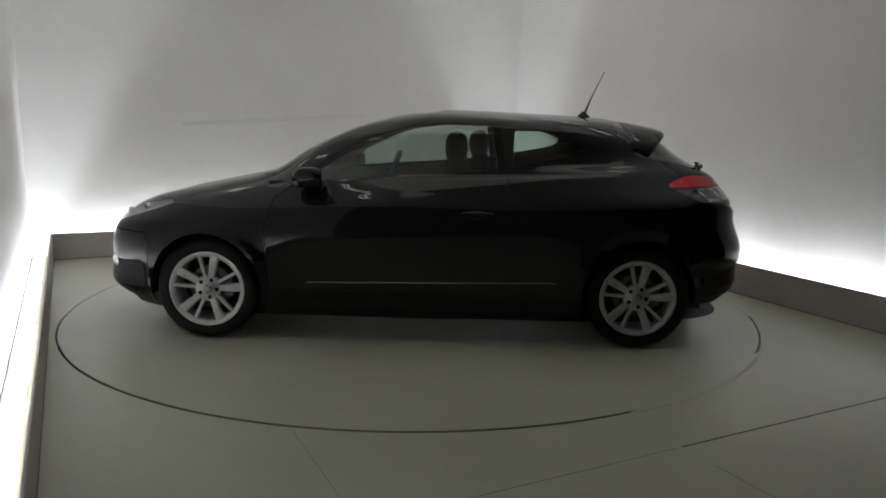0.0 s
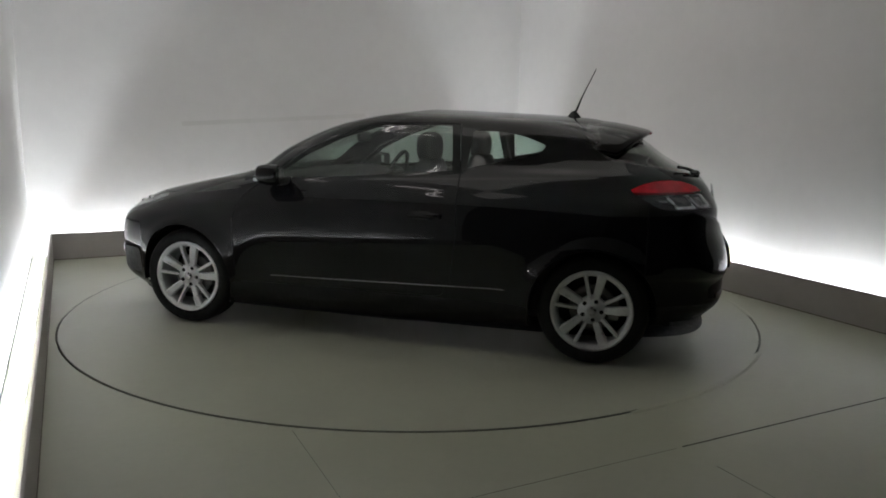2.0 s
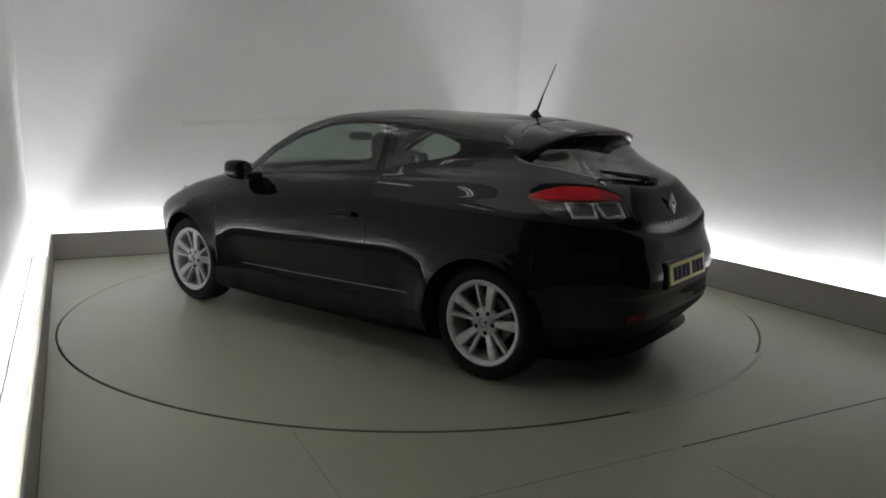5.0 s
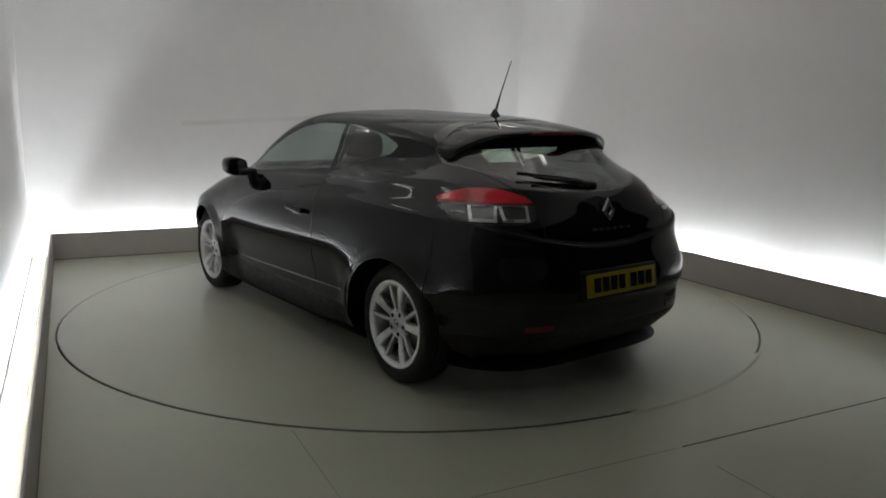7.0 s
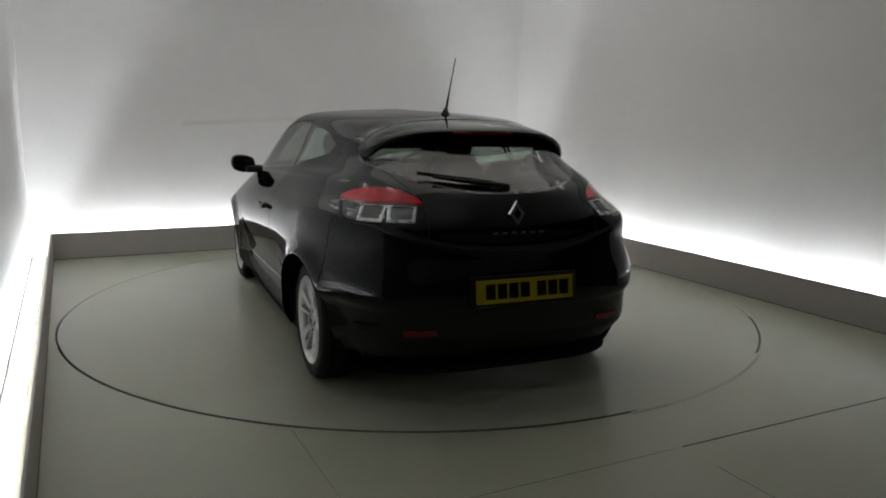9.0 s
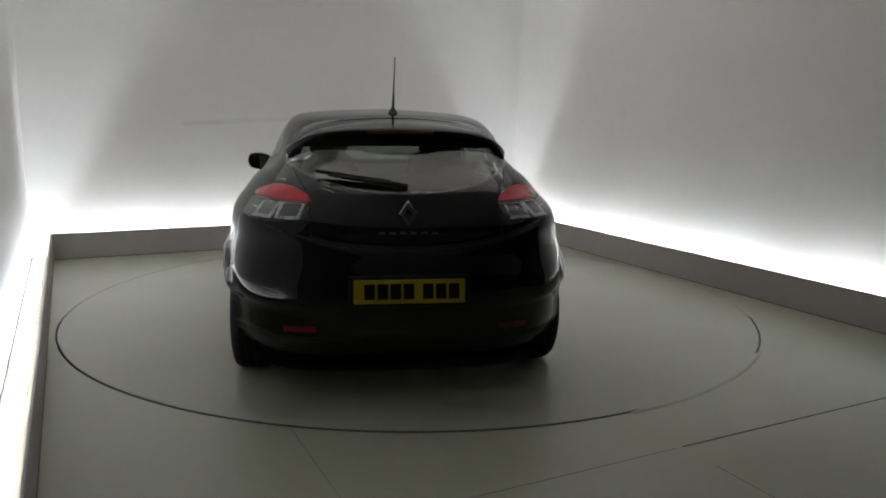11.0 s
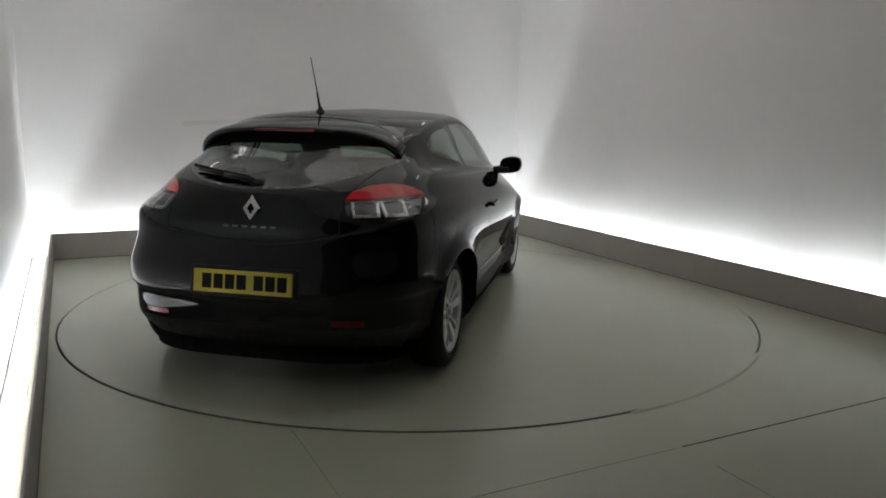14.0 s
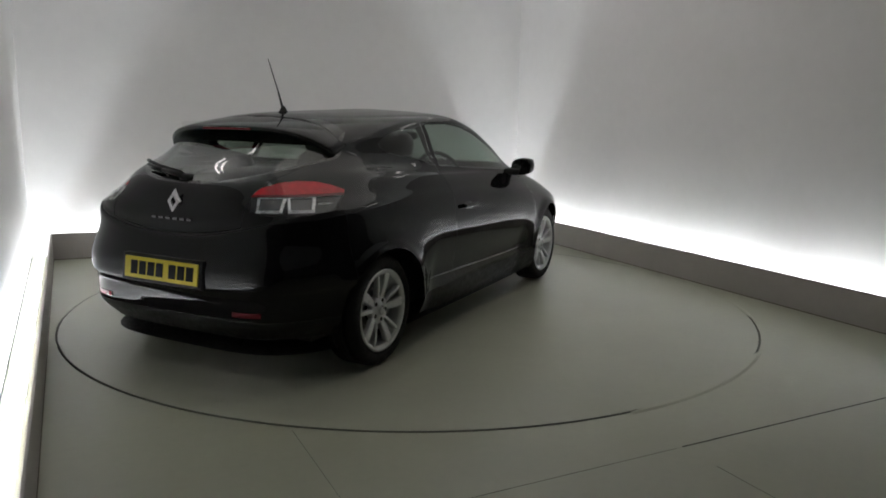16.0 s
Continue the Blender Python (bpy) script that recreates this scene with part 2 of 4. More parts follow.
def build_trough_lights():
    bm = bmesh.new()
    box(bm, (-0.58, -0.036, 0.0), (0.58, 0.036, 0.05), 0.004)
    proto = thing("trough_light", "slim white twin fluorescent batten lying in the trough", "lamp", group="trough lights")
    part("batten", bm, BATTEN, proto)
    for o, z in ((-0.014, 0.072), (0.014, 0.072)):
        bm = bmesh.new()
        rod(bm, (-0.57, o, z), (0.57, o, z), 0.013, seg=10)
        part("tube", bm, TUBE, proto, "glowing white tube", True)
    d = 0.110
    poses = []
    for k in range(4):
        poses.append(pose(-1.86 + 1.24 * k, BACK + d, 0))
    for s in (-1, 1):
        for k in range(4):
            poses.append(pose(s * (HALF + d), BACK - 0.58 - 1.30 * k, 0, 0, 0, 90))
    proto.matrix_basis = ROOM @ poses[0]
    for m in poses[1:]:
        copy_thing(proto, ROOM @ m)


def build_turntable():
    disc = thing("turntable", "round grey painted turntable flush with the floor", "turntable")
    bm = bmesh.new()
    bmesh.ops.create_cone(bm, cap_ends=True, segments=160, radius1=DISC_R - 0.008, radius2=DISC_R - 0.008, depth=0.06, matrix=Matrix.Translation((0, 0, -0.027)))
    part("deck", bm, DISC, disc)
    n, bm = 160, bmesh.new()
    loops = []
    for r, z in ((DISC_R - 0.0085, 0.0), (DISC_R - 0.0085, 0.0042), (DISC_R - 0.004, 0.0042), (DISC_R - 0.004, -0.04), (DISC_R - 0.0085, -0.04)):
        loops.append([bm.verts.new((r * math.cos(2 * math.pi * i / n), r * math.sin(2 * math.pi * i / n), z)) for i in range(n)])
    for k in range(5):
        p, q = loops[k], loops[(k + 1) % 5]
        for i in range(n):
            bm.faces.new((p[i], p[(i + 1) % n], q[(i + 1) % n], q[i]))
    part("edge_band", bm, FAINT, disc, "dark worn edge band")
    return disc


def build_ceiling_lamps():
    """Short twin-tube fittings hung a little below the ceiling."""
    proto = thing("ceiling_lamp", "short white twin-tube fitting hung below the ceiling", "lamp", group="ceiling lamps")
    bm = bmesh.new()
    box(bm, (-0.31, -0.014, 0.0), (0.31, 0.014, 0.05), 0.006)
    part("housing", bm, BATTEN, proto)
    for o in (-0.026, 0.026):
        bm = bmesh.new()
        rod(bm, (-0.29, o, -0.002), (0.29, o, -0.002), 0.0075, seg=10)
        part("tube", bm, LAMP_GLOW, proto, "glowing white tube", True)
    for o in (-0.15, 0.15):
        bm = bmesh.new()
        rod(bm, (o, 0, 0.05), (o, 0, 0.18), 0.006, seg=8)
        part("hanger", bm, BATTEN, proto, "", True)
    spots = [pose(x, y, CEIL - 0.18, 0, 0, 90) for x, y in ((-1.55, -1.2), (-1.95, 0.05), (-1.95, 1.2), (1.45, -1.2), (1.75, 0.05), (1.70, 1.35))]
    proto.matrix_basis = ROOM @ spots[0]
    for m in spots[1:]:
        copy_thing(proto, ROOM @ m)


def build_ceiling_fill():
    """One wide luminous panel under the ceiling over the car: unseen, added fill light."""
    top = thing("ceiling_fill", "wide square luminous panel over the turntable, added as ceiling fill", "lamp", ROOM @ pose(0, -0.6, CEIL))
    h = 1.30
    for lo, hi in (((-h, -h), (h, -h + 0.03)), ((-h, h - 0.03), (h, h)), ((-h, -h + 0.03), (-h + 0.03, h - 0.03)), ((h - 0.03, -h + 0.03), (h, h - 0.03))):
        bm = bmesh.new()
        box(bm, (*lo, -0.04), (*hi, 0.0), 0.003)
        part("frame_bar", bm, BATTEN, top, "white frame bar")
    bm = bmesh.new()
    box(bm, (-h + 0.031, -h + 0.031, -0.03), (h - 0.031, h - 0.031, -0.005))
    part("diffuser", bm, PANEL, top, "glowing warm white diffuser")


def build_box():
    """A low lidded box left on the floor in the far corner."""
    top = thing("box", "low dark brown cardboard box on the floor near the corner", "box", ROOM @ pose(1.885, 1.835, 0, 0, 0, -16))
    bm = bmesh.new()
    box(bm, (-0.15, -0.10, 0.0), (0.15, 0.10, 0.078), 0.004)
    part("carton", bm, CARTON, top)
    bm = bmesh.new()
    box(bm, (-0.154, -0.104, 0.079), (0.154, 0.104, 0.103), 0.005)
    part("lid", bm, CARTON_LID, top, "lighter greyish brown lid")


# ---------------- the car: ring loft ----------------
# Each ring is a half plan loop from the nose round the side to the tail. Car space: x forward, y to its left, z up, origin between the axles.
def ring(xf, xr, w, nf, nr, z0, z1, z2, z3, z4, xm=-0.1, n=160):
    def quarter(xe, ne):
        a = np.linspace(0, math.pi / 2, 900)
        x = xm + (xe - xm) * np.cos(a) ** (2 / ne)
        y = w * np.sin(a) ** (2 / ne)
        d = np.concatenate(([0], np.cumsum(np.hypot(np.diff(x), np.diff(y)))))
        mid = 450
        h = n // 4
        s = np.concatenate((np.linspace(0, d[mid], h + 1)[:-1], np.linspace(d[mid], d[-1], h + 1)))
        return np.interp(s, d, x), np.interp(s, d, y)
    fx, fy = quarter(xf, nf)
    rx, ry = quarter(xr, nr)
    x = np.concatenate((fx, rx[::-1][1:]))
    y = np.concatenate((fy, ry[::-1][1:]))
    t = np.linspace(0, 1, n + 1)
    zs = pchip(np.array([0, 0.25, 0.5, 0.75, 1.0]), np.array([z0, z1, z2, z3, z4])[:, None], t)[:, 0]
    return np.stack([x, y, zs], 1)


def pchip(t, p, q):
    """Shape-preserving cubic through the rows p at t, read at q."""
    h = np.diff(t)
    d = np.diff(p, axis=0) / h[:, None]
    m = np.zeros_like(p)
    for i in range(1, len(t) - 1):
        w1, w2 = 2 * h[i] + h[i - 1], h[i] + 2 * h[i - 1]
        ok = d[i - 1] * d[i] > 0
        with np.errstate(divide="ignore", invalid="ignore"):
            v = (w1 + w2) / (w1 / d[i - 1] + w2 / d[i])
        m[i] = np.where(ok, v, 0)
    m[0], m[-1] = d[0], d[-1]
    k = np.clip(np.searchsorted(t, q, side="right") - 1, 0, len(t) - 2)
    u = ((q - t[k]) / h[k])[:, None]
    hk = h[k][:, None]
    return ((1 + 2 * u) * (1 - u) ** 2 * p[k] + u * (1 - u) ** 2 * hk * m[k] + u * u * (3 - 2 * u) * p[k + 1] + u * u * (u - 1) * hk * m[k + 1])


def smooth_cols(t, p, q):
    """Cubic Hermite with finite-difference slopes: softer than pchip."""
    h = np.diff(t)
    d = np.diff(p, axis=0) / h[:, None]
    m = np.zeros_like(p)
    m[0], m[-1] = d[0], d[-1]
    for i in range(1, len(t) - 1):
        m[i] = (h[i] * d[i - 1] + h[i - 1] * d[i]) / (h[i] + h[i - 1])
    k = np.clip(np.searchsorted(t, q, side="right") - 1, 0, len(t) - 2)
    u = ((q - t[k]) / h[k])[:, None]
    hk = h[k][:, None]
    return ((1 + 2 * u) * (1 - u) ** 2 * p[k] + u * (1 - u) ** 2 * hk * m[k] + u * u * (3 - 2 * u) * p[k + 1] + u * u * (u - 1) * hk * m[k + 1])


ARCH = 0.355
AXLE = 1.32
HUB_Z = 0.316
LOWER = [          # apron to shoulder
    ring(2.020, -1.985, 0.880, 3.75, 4.40, 0.200, 0.185, 0.150, 0.250, 0.245),
    ring(2.125, -2.062, 0.920, 3.82, 4.60, 0.280, 0.280, 0.250, 0.340, 0.350),
    ring(2.105, -2.060, 0.930, 4.20, 4.60, 0.420, 0.420, 0.400, 0.451, 0.500),
    ring(2.078, -2.037, 0.942, 4.60, 4.60, 0.560, 0.570, 0.570, 0.603, 0.630),
    ring(2.030, -1.993, 0.936, 4.60, 4.30, 0.680, 0.692, 0.730, 0.752, 0.770),
    ring(1.968, -1.991, 0.913, 3.76, 4.24, 0.755, 0.775, 0.860, 0.888, 0.860),
    ring(1.812, -1.954, 0.864, 3.46, 3.51, 0.830, 0.855, 0.945, 0.977, 0.940),
]
UPPER = [          # belt line to roof
    ring(1.436, -1.906, 0.821, 3.79, 3.33, 0.915, 0.936, 1.000, 1.042, 1.010),
    ring(1.046, -1.838, 0.784, 4.47, 3.61, 1.010, 1.013, 1.035, 1.072, 1.055),
    ring(0.768, -1.677, 0.711, 4.54, 3.67, 1.155, 1.177, 1.170, 1.157, 1.145),
    ring(0.463, -1.521, 0.653, 4.41, 3.77, 1.315, 1.308, 1.295, 1.276, 1.250),
    ring(0.203, -1.377, 0.577, 3.90, 2.92, 1.388, 1.376, 1.384, 1.356, 1.335),
    ring(-0.005, -1.244, 0.360, 2.84, 2.68, 1.412, 1.409, 1.414, 1.392, 1.378),
    ring(-0.203, -1.096, 0.000, 2.43, 2.40, 1.420, 1.427, 1.432, 1.411, 1.398),
]
RINGS = LOWER + UPPER
SUB = 14


def shell():
    """Vertices, quads and the loft parameters of the closed outer skin of one half (y >= 0)."""
    R = np.array(RINGS)
    nk, ns, _ = R.shape
    step = np.sqrt(np.linalg.norm(np.diff(R, axis=0), axis=2)).mean(axis=1)
    t = np.concatenate(([0], np.cumsum(step)))
    q = np.concatenate([np.linspace(t[i], t[i + 1], SUB + 1)[:-1] for i in range(nk - 1)] + [[t[-1]]])
    k = np.interp(q, t, np.arange(nk))
    flat = smooth_cols(t, R.reshape(nk, -1), q).reshape(len(q), ns, 3)
    flat[:, :, 1] = np.maximum(flat[:, :, 1], 0)
    flat[:, 0, 1] = flat[:, -1, 1] = flat[-1, :, 1] = 0
    V = flat.reshape(-1, 3)
    x, y, z = V[:, 0].copy(), V[:, 1].copy(), V[:, 2].copy()
    out = np.clip((y - 0.5) / 0.25, 0, 1)
    for sx in (1, -1):                                   # flared arches
        d = np.hypot(x - sx * AXLE, z - HUB_Z)
        V[:, 1] += 0.018 * out * np.exp(-((d - ARCH) / 0.05) ** 2)
        V[:, 1] += 0.010 * out / (1 + np.exp(np.clip((d - ARCH - 0.042) / 0.008, -40, 40)))     # flat lip round the arch
    V[:, 1] -= 0.045 * out * np.exp(-(np.maximum(z - 0.40, 0) / 0.17) ** 2) * np.clip((1.0 - np.abs(x + 0.02)) / 0.25, 0, 1) ** 2   # hollow door flank
    fore = np.clip((x - 0.1) / 1.1, 0, 1)
    V[:, 1] *= 1 - 0.017 * fore * fore * (3 - 2 * fore) * np.clip((1.02 - z) / 0.1, 0, 1)      # the plan narrows towards the nose
    rise = np.clip((z - 1.062) / 0.045, 0, 1)            # ledge over the rear haunch, under the pinched-in glasshouse
    back = np.clip((-0.60 - x) / 0.40, 0, 1)
    V[:, 1] -= 0.034 * rise * rise * (3 - 2 * rise) * back * back * (3 - 2 * back) * np.clip((y - 0.35) / 0.2, 0, 1) * np.clip((1.36 - z) / 0.20, 0, 1) * np.clip((x + 1.45) / 0.35, 0, 1)
    low = 1 / (1 + np.exp(np.clip((z - 0.492 - 0.02 * (y / 0.8) ** 2) / 0.008, -40, 40))) * np.clip((-1.30 - x) / 0.25, 0, 1)
    V[:, 0] += 0.020 * low                               # set-back lower half of the rear bumper
    V[:, 1] -= 0.014 * low * out
    crease = 0.762 + 0.125 * (y / 0.70) ** 2             # step from the tailgate to the bumper
    V[:, 0] -= 0.024 / (1 + np.exp(np.clip((z - crease) / 0.006, -40, 40))) * np.clip((-1.55 - x) / 0.3, 0, 1) * np.clip((z - 0.40) / 0.2, 0, 1)
    S = np.tile(np.linspace(0, 1, ns), len(q))
    K = np.repeat(k, ns)
    F = []
    for i in range(len(q) - 1):
        for j in range(ns - 1):
            a = i * ns + j
            F.append((a, a + 1, a + 1 + ns, a + ns))
    return {"v": np.column_stack([V, S, K]), "f": F}


def cut(mesh, field):
    """Split a mesh along field = 0: (inside, where it is negative; outside)."""
    v = mesh["v"]
    d = field(v[:, 0], v[:, 1], v[:, 2], v[:, 3], v[:, 4])
    d = np.where(np.abs(d) < 1e-6, 1e-6, d)
    extra, made = [], {}

    def crossing(a, b):
        key = (a, b) if a < b else (b, a)
        if key not in made:
            u = d[key[0]] / (d[key[0]] - d[key[1]])
            made[key] = len(v) + len(extra)
            extra.append(v[key[0]] * (1 - u) + v[key[1]] * u)
        return made[key]
    inside, outside = [], []
    for f in mesh["f"]:
        neg = [d[i] < 0 for i in f]
        if all(neg):
            inside.append(f)
        elif not any(neg):
            outside.append(f)
        else:
            a, b = [], []
            for i in range(len(f)):
                p, q = f[i], f[(i + 1) % len(f)]
                (a if d[p] < 0 else b).append(p)
                if (d[p] < 0) != (d[q] < 0):
                    c = crossing(p, q)
                    a.append(c)
                    b.append(c)
            inside.append(tuple(a))
            outside.append(tuple(b))
    allv = np.vstack([v] + ([np.array(extra)] if extra else []))
    return tidy(allv, inside), tidy(allv, outside)


def tidy(v, f):
    used = sorted({i for q in f for i in q})
    back = {o: n for n, o in enumerate(used)}
    return {"v": v[used] if used else np.zeros((0, 5)), "f": [tuple(back[i] for i in q) for q in f]}


def outline(points, soft=0.0):
    """Signed distance to a closed polygon (negative inside), as a function of two arrays."""
    pts = np.array(points, float)

    def f(x, z):
        best = np.full(x.shape, 1e9)
        odd = np.zeros(x.shape, bool)
        for i in range(len(pts)):
            a, b = pts[i], pts[(i + 1) % len(pts)]
            e = b - a
            u = np.clip(((x - a[0]) * e[0] + (z - a[1]) * e[1]) / (e @ e), 0, 1)
            best = np.minimum(best, np.hypot(x - a[0] - u * e[0], z - a[1] - u * e[1]))
            hit = (a[1] > z) != (b[1] > z)
            with np.errstate(divide="ignore", invalid="ignore"):
                xi = a[0] + (z - a[1]) * e[0] / (e[1] if e[1] else 1e-12)
            odd ^= hit & (x < xi)
        return np.where(odd, -best, best) - soft
    return f


def both(mesh):
    """The half and its mirror image as one mesh."""
    v = mesh["v"][:, :3]
    n = len(v)
    m = v * np.array([1, -1, 1])
    verts = np.vstack([v, m])
    faces = list(mesh["f"]) + [tuple(i + n for i in q[::-1]) for q in mesh["f"]]
    me = bpy.data.meshes.new("w")
    me.from_pydata(verts.tolist(), [], faces)
    bm = bmesh.new()
    bm.from_mesh(me)
    bmesh.ops.remove_doubles(bm, verts=bm.verts[:], dist=1e-4)
    bpy.data.meshes.remove(me)
    return bm


def side_of(mesh, sign):
    v = mesh["v"][:, :3] * np.array([1, sign, 1])
    bm = bmesh.new()
    bv = [bm.verts.new(p) for p in v]
    for q in mesh["f"]:
        if len(set(q)) > 2:
            try:
                bm.faces.new([bv[i] for i in (q if sign > 0 else q[::-1])])
            except ValueError:
                pass
    bmesh.ops.remove_doubles(bm, verts=bm.verts[:], dist=1e-5)
    return bm


def skin(name, bm, mat, parent, label="", thick=0.0):
    """Outer skin with smooth shading; thick turns its edges inward."""
    if thick:
        bm.normal_update()
        edges = [e for e in bm.edges if e.is_boundary]
        geo = bmesh.ops.extrude_edge_only(bm, edges=edges)["geom"]
        new_v = [g for g in geo if isinstance(g, bmesh.types.BMVert)]
        for v in new_v:
            v.co.y *= 1 - 0.02 * (abs(v.co.y) > 0.02)
            v.co.z -= 0.004
    me = bpy.data.meshes.new(name)
    bm.to_mesh(me)
    bm.free()
    me.materials.append(mat)
    me.polygons.foreach_set("use_smooth", [True] * len(me.polygons))
    return add_part(name, me, parent, label)


SHUT_LINES = []


def inside_out(mesh, field, gap=0.0025):
    """Cut a panel out of the skin with an open shut line round it: (panel, rest)."""
    a, rest = cut(mesh, lambda x, y, z, s, k: field(x, y, z, s, k) - gap)
    panel, line = cut(a, lambda x, y, z, s, k: field(x, y, z, s, k) + gap)
    line["v"][:, 1] *= 0.993
    SHUT_LINES.append(line)
    return panel, rest


def surface(V, axis, a, b, want_max=True):
    """Read the skin: the largest value of the given axis near two other coordinates."""
    o = [i for i in range(3) if i != axis]
    d = np.hypot(V[:, o[0]] - a, V[:, o[1]] - b)
    near = np.argsort(d)[:400]
    near = near[d[near] < 0.06] if (d[near] < 0.06).any() else near[:8]
    vals = V[near, axis]
    top = vals.max() if want_max else vals.min()
    keep = near[np.abs(vals - top) < 0.08]
    keep = keep[np.argsort(d[keep])[:6]]
    w = 1 / (d[keep] + 1e-4)
    return float((V[keep, axis] * w).sum() / w.sum())


def lathe(bm, profile, seg=48, close=False):
    """Turn a profile of (radius, y) about the y axis."""
    loops = []
    for i in range(seg):
        a = 2 * math.pi * i / seg
        loops.append([bm.verts.new((r * math.cos(a), y, r * math.sin(a))) for r, y in profile])
    n = len(profile)
    for i in range(seg):
        p, q = loops[i], loops[(i + 1) % seg]
        for j in range(n if close else n - 1):
            bm.faces.new((p[j], p[(j + 1) % n], q[(j + 1) % n], q[j]))


def build_wheel(car, x, side):
    """Alloy wheel; in its own space the outer face looks to +y."""
    m = Matrix.Translation((x, side * (0.868 if x > 0 else 0.880), HUB_Z)) @ Matrix.Rotation(0 if side > 0 else math.pi, 4, "Z")
    bm = bmesh.new()
    lathe(bm, [(0.205, -0.19), (0.214, -0.185), (0.198, -0.10), (0.200, -0.022), (0.206, -0.012), (0.222, -0.004), (0.231, -0.001), (0.235, -0.007), (0.226, -0.03),
               (0.226, -0.19)], 56, True)
    rim = part("wheel", bm, ALLOY, car, "silver five-spoke alloy wheel with black tyre", True, m)
    bm = bmesh.new()
    lathe(bm, [(0.226, -0.012), (0.236, -0.004), (0.252, 0.001), (0.275, 0.002), (0.295, -0.006), (0.308, -0.022), (0.3145, -0.042), (0.316, -0.060), (0.309, -0.063),
               (0.309, -0.069), (0.316, -0.072), (0.316, -0.098), (0.309, -0.101), (0.309, -0.107), (0.316, -0.110), (0.316, -0.138), (0.309, -0.141), (0.309, -0.147),
               (0.316, -0.150), (0.312, -0.175), (0.300, -0.194), (0.275, -0.203), (0.222, -0.195)], 64, True)
    part("tyre", bm, RUBBER, rim, "black rubber tyre", True)
    bm = bmesh.new()
    lathe(bm, [(0.0, -0.012), (0.024, -0.012), (0.028, -0.016), (0.030, -0.024), (0.072, -0.026), (0.082, -0.034), (0.084, -0.06), (0.0, -0.06)], 40)
    part("hub", bm, ALLOY, rim, "", True)
    bm = bmesh.new()
    lathe(bm, [(0.0, -0.006), (0.018, -0.007), (0.026, -0.010), (0.028, -0.02)], 32)
    part("centre_cap", bm, SATIN, rim, "satin silver centre cap", True)

    def spoke(angle, w0, w1, lean):
        bm = bmesh.new()
        rows = []
        for r, y in ((0.052, -0.030), (0.090, -0.024), (0.140, -0.013), (0.185, -0.008), (0.218, -0.010)):
            u = (r - 0.052) / 0.16
            w = w0 + (w1 - w0) * u
            off = lean * u
            a = math.radians(angle) + off
            er, et = Vector((math.cos(a), 0, math.sin(a))), Vector((-math.sin(a), 0, math.cos(a)))
            deep = 0.030
            ring_v = []
            for t, yy in ((-0.5, y - deep), (-0.5, y - 0.006), (-0.36, y), (0.36, y), (0.5, y - 0.006), (0.5, y - deep)):
                p = er * r + et * (t * w)
                ring_v.append(bm.verts.new((p.x, yy, p.z)))
            rows.append(ring_v)
        for p, q in zip(rows, rows[1:]):
            for j in range(6):
                bm.faces.new((p[j], p[(j + 1) % 6], q[(j + 1) % 6], q[j]))
        bm.faces.new(rows[0])
        bm.faces.new(rows[-1])
        part("spoke", bm, ALLOY, rim)
    for i in range(5):
        spoke(178 - 72 * i, 0.036, 0.056, -0.03)
        spoke(149 - 72 * i, 0.020, 0.021, 0.02)
        a = math.radians(187 - 72 * i)
        bm = bmesh.new()
        rod(bm, (0.056 * math.cos(a), -0.040, 0.056 * math.sin(a)), (0.056 * math.cos(a), -0.0245, 0.056 * math.sin(a)), 0.0125, seg=12)
        part("bolt", bm, TRIM, rim, "dark wheel bolt in its recess")
    bm = bmesh.new()
    lathe(bm, [(0.07, -0.085), (0.135, -0.085), (0.137, -0.090), (0.137, -0.105), (0.07, -0.105)], 40, True)
    part("brake_disc", bm, BRAKE, rim, "grey steel brake disc", True)
    bm = bmesh.new()
    box(bm, (-0.15, -0.115, -0.06), (-0.085, -0.06, 0.07), 0.012)
    part("brake_caliper", bm, BRAKE, rim)
    # dark liner of the arch
    bm = bmesh.new()
    loops = []
    for i in range(31):
        a = radians(-8 + 196 * i / 30)
        loops.append([bm.verts.new((r * math.cos(a), y, r * math.sin(a))) for r, y in ((ARCH + 0.012, 0.0), (ARCH + 0.012, -0.34), (0.02, -0.345))])
    for p, q in zip(loops, loops[1:]):
        for k in range(2):
            bm.faces.new((p[k], p[k + 1], q[k + 1], q[k]))
    part("arch_liner", bm, TRIM, car, "black plastic arch liner", True, Matrix.Translation((x, side * 0.82, HUB_Z)) @ Matrix.Rotation(0 if side > 0 else math.pi, 4, "Z"))


TAIL = outline([(a * 0.011, z) for a, z in ((33, 0.905), (33, 0.975), (36, 1.012), (43, 1.040), (50, 1.048), (57, 1.043), (63, 1.026), (68.5, 0.998), (67, 0.970), (63, 0.935), (60, 0.903), (50, 0.888), (38, 0.890))])
HEAD = outline([(a * 0.011, z) for a, z in ((22, 0.66), (24, 0.735), (38, 0.80), (58, 0.845), (62, 0.83), (52, 0.77), (38, 0.70))])
DOOR_GLASS = outline([(0.72, 0.985), (0.50, 1.135), (0.28, 1.238), (0.06, 1.308), (-0.14, 1.331), (-0.42, 1.328), (-0.455, 1.075), (-0.10, 1.045), (0.30, 1.015)], 0.004)
QUARTER = outline([(-0.555, 1.100), (-0.565, 1.298), (-0.72, 1.296), (-0.86, 1.272), (-0.985, 1.225), (-0.955, 1.185), (-0.86, 1.160), (-0.70, 1.128)], 0.008)
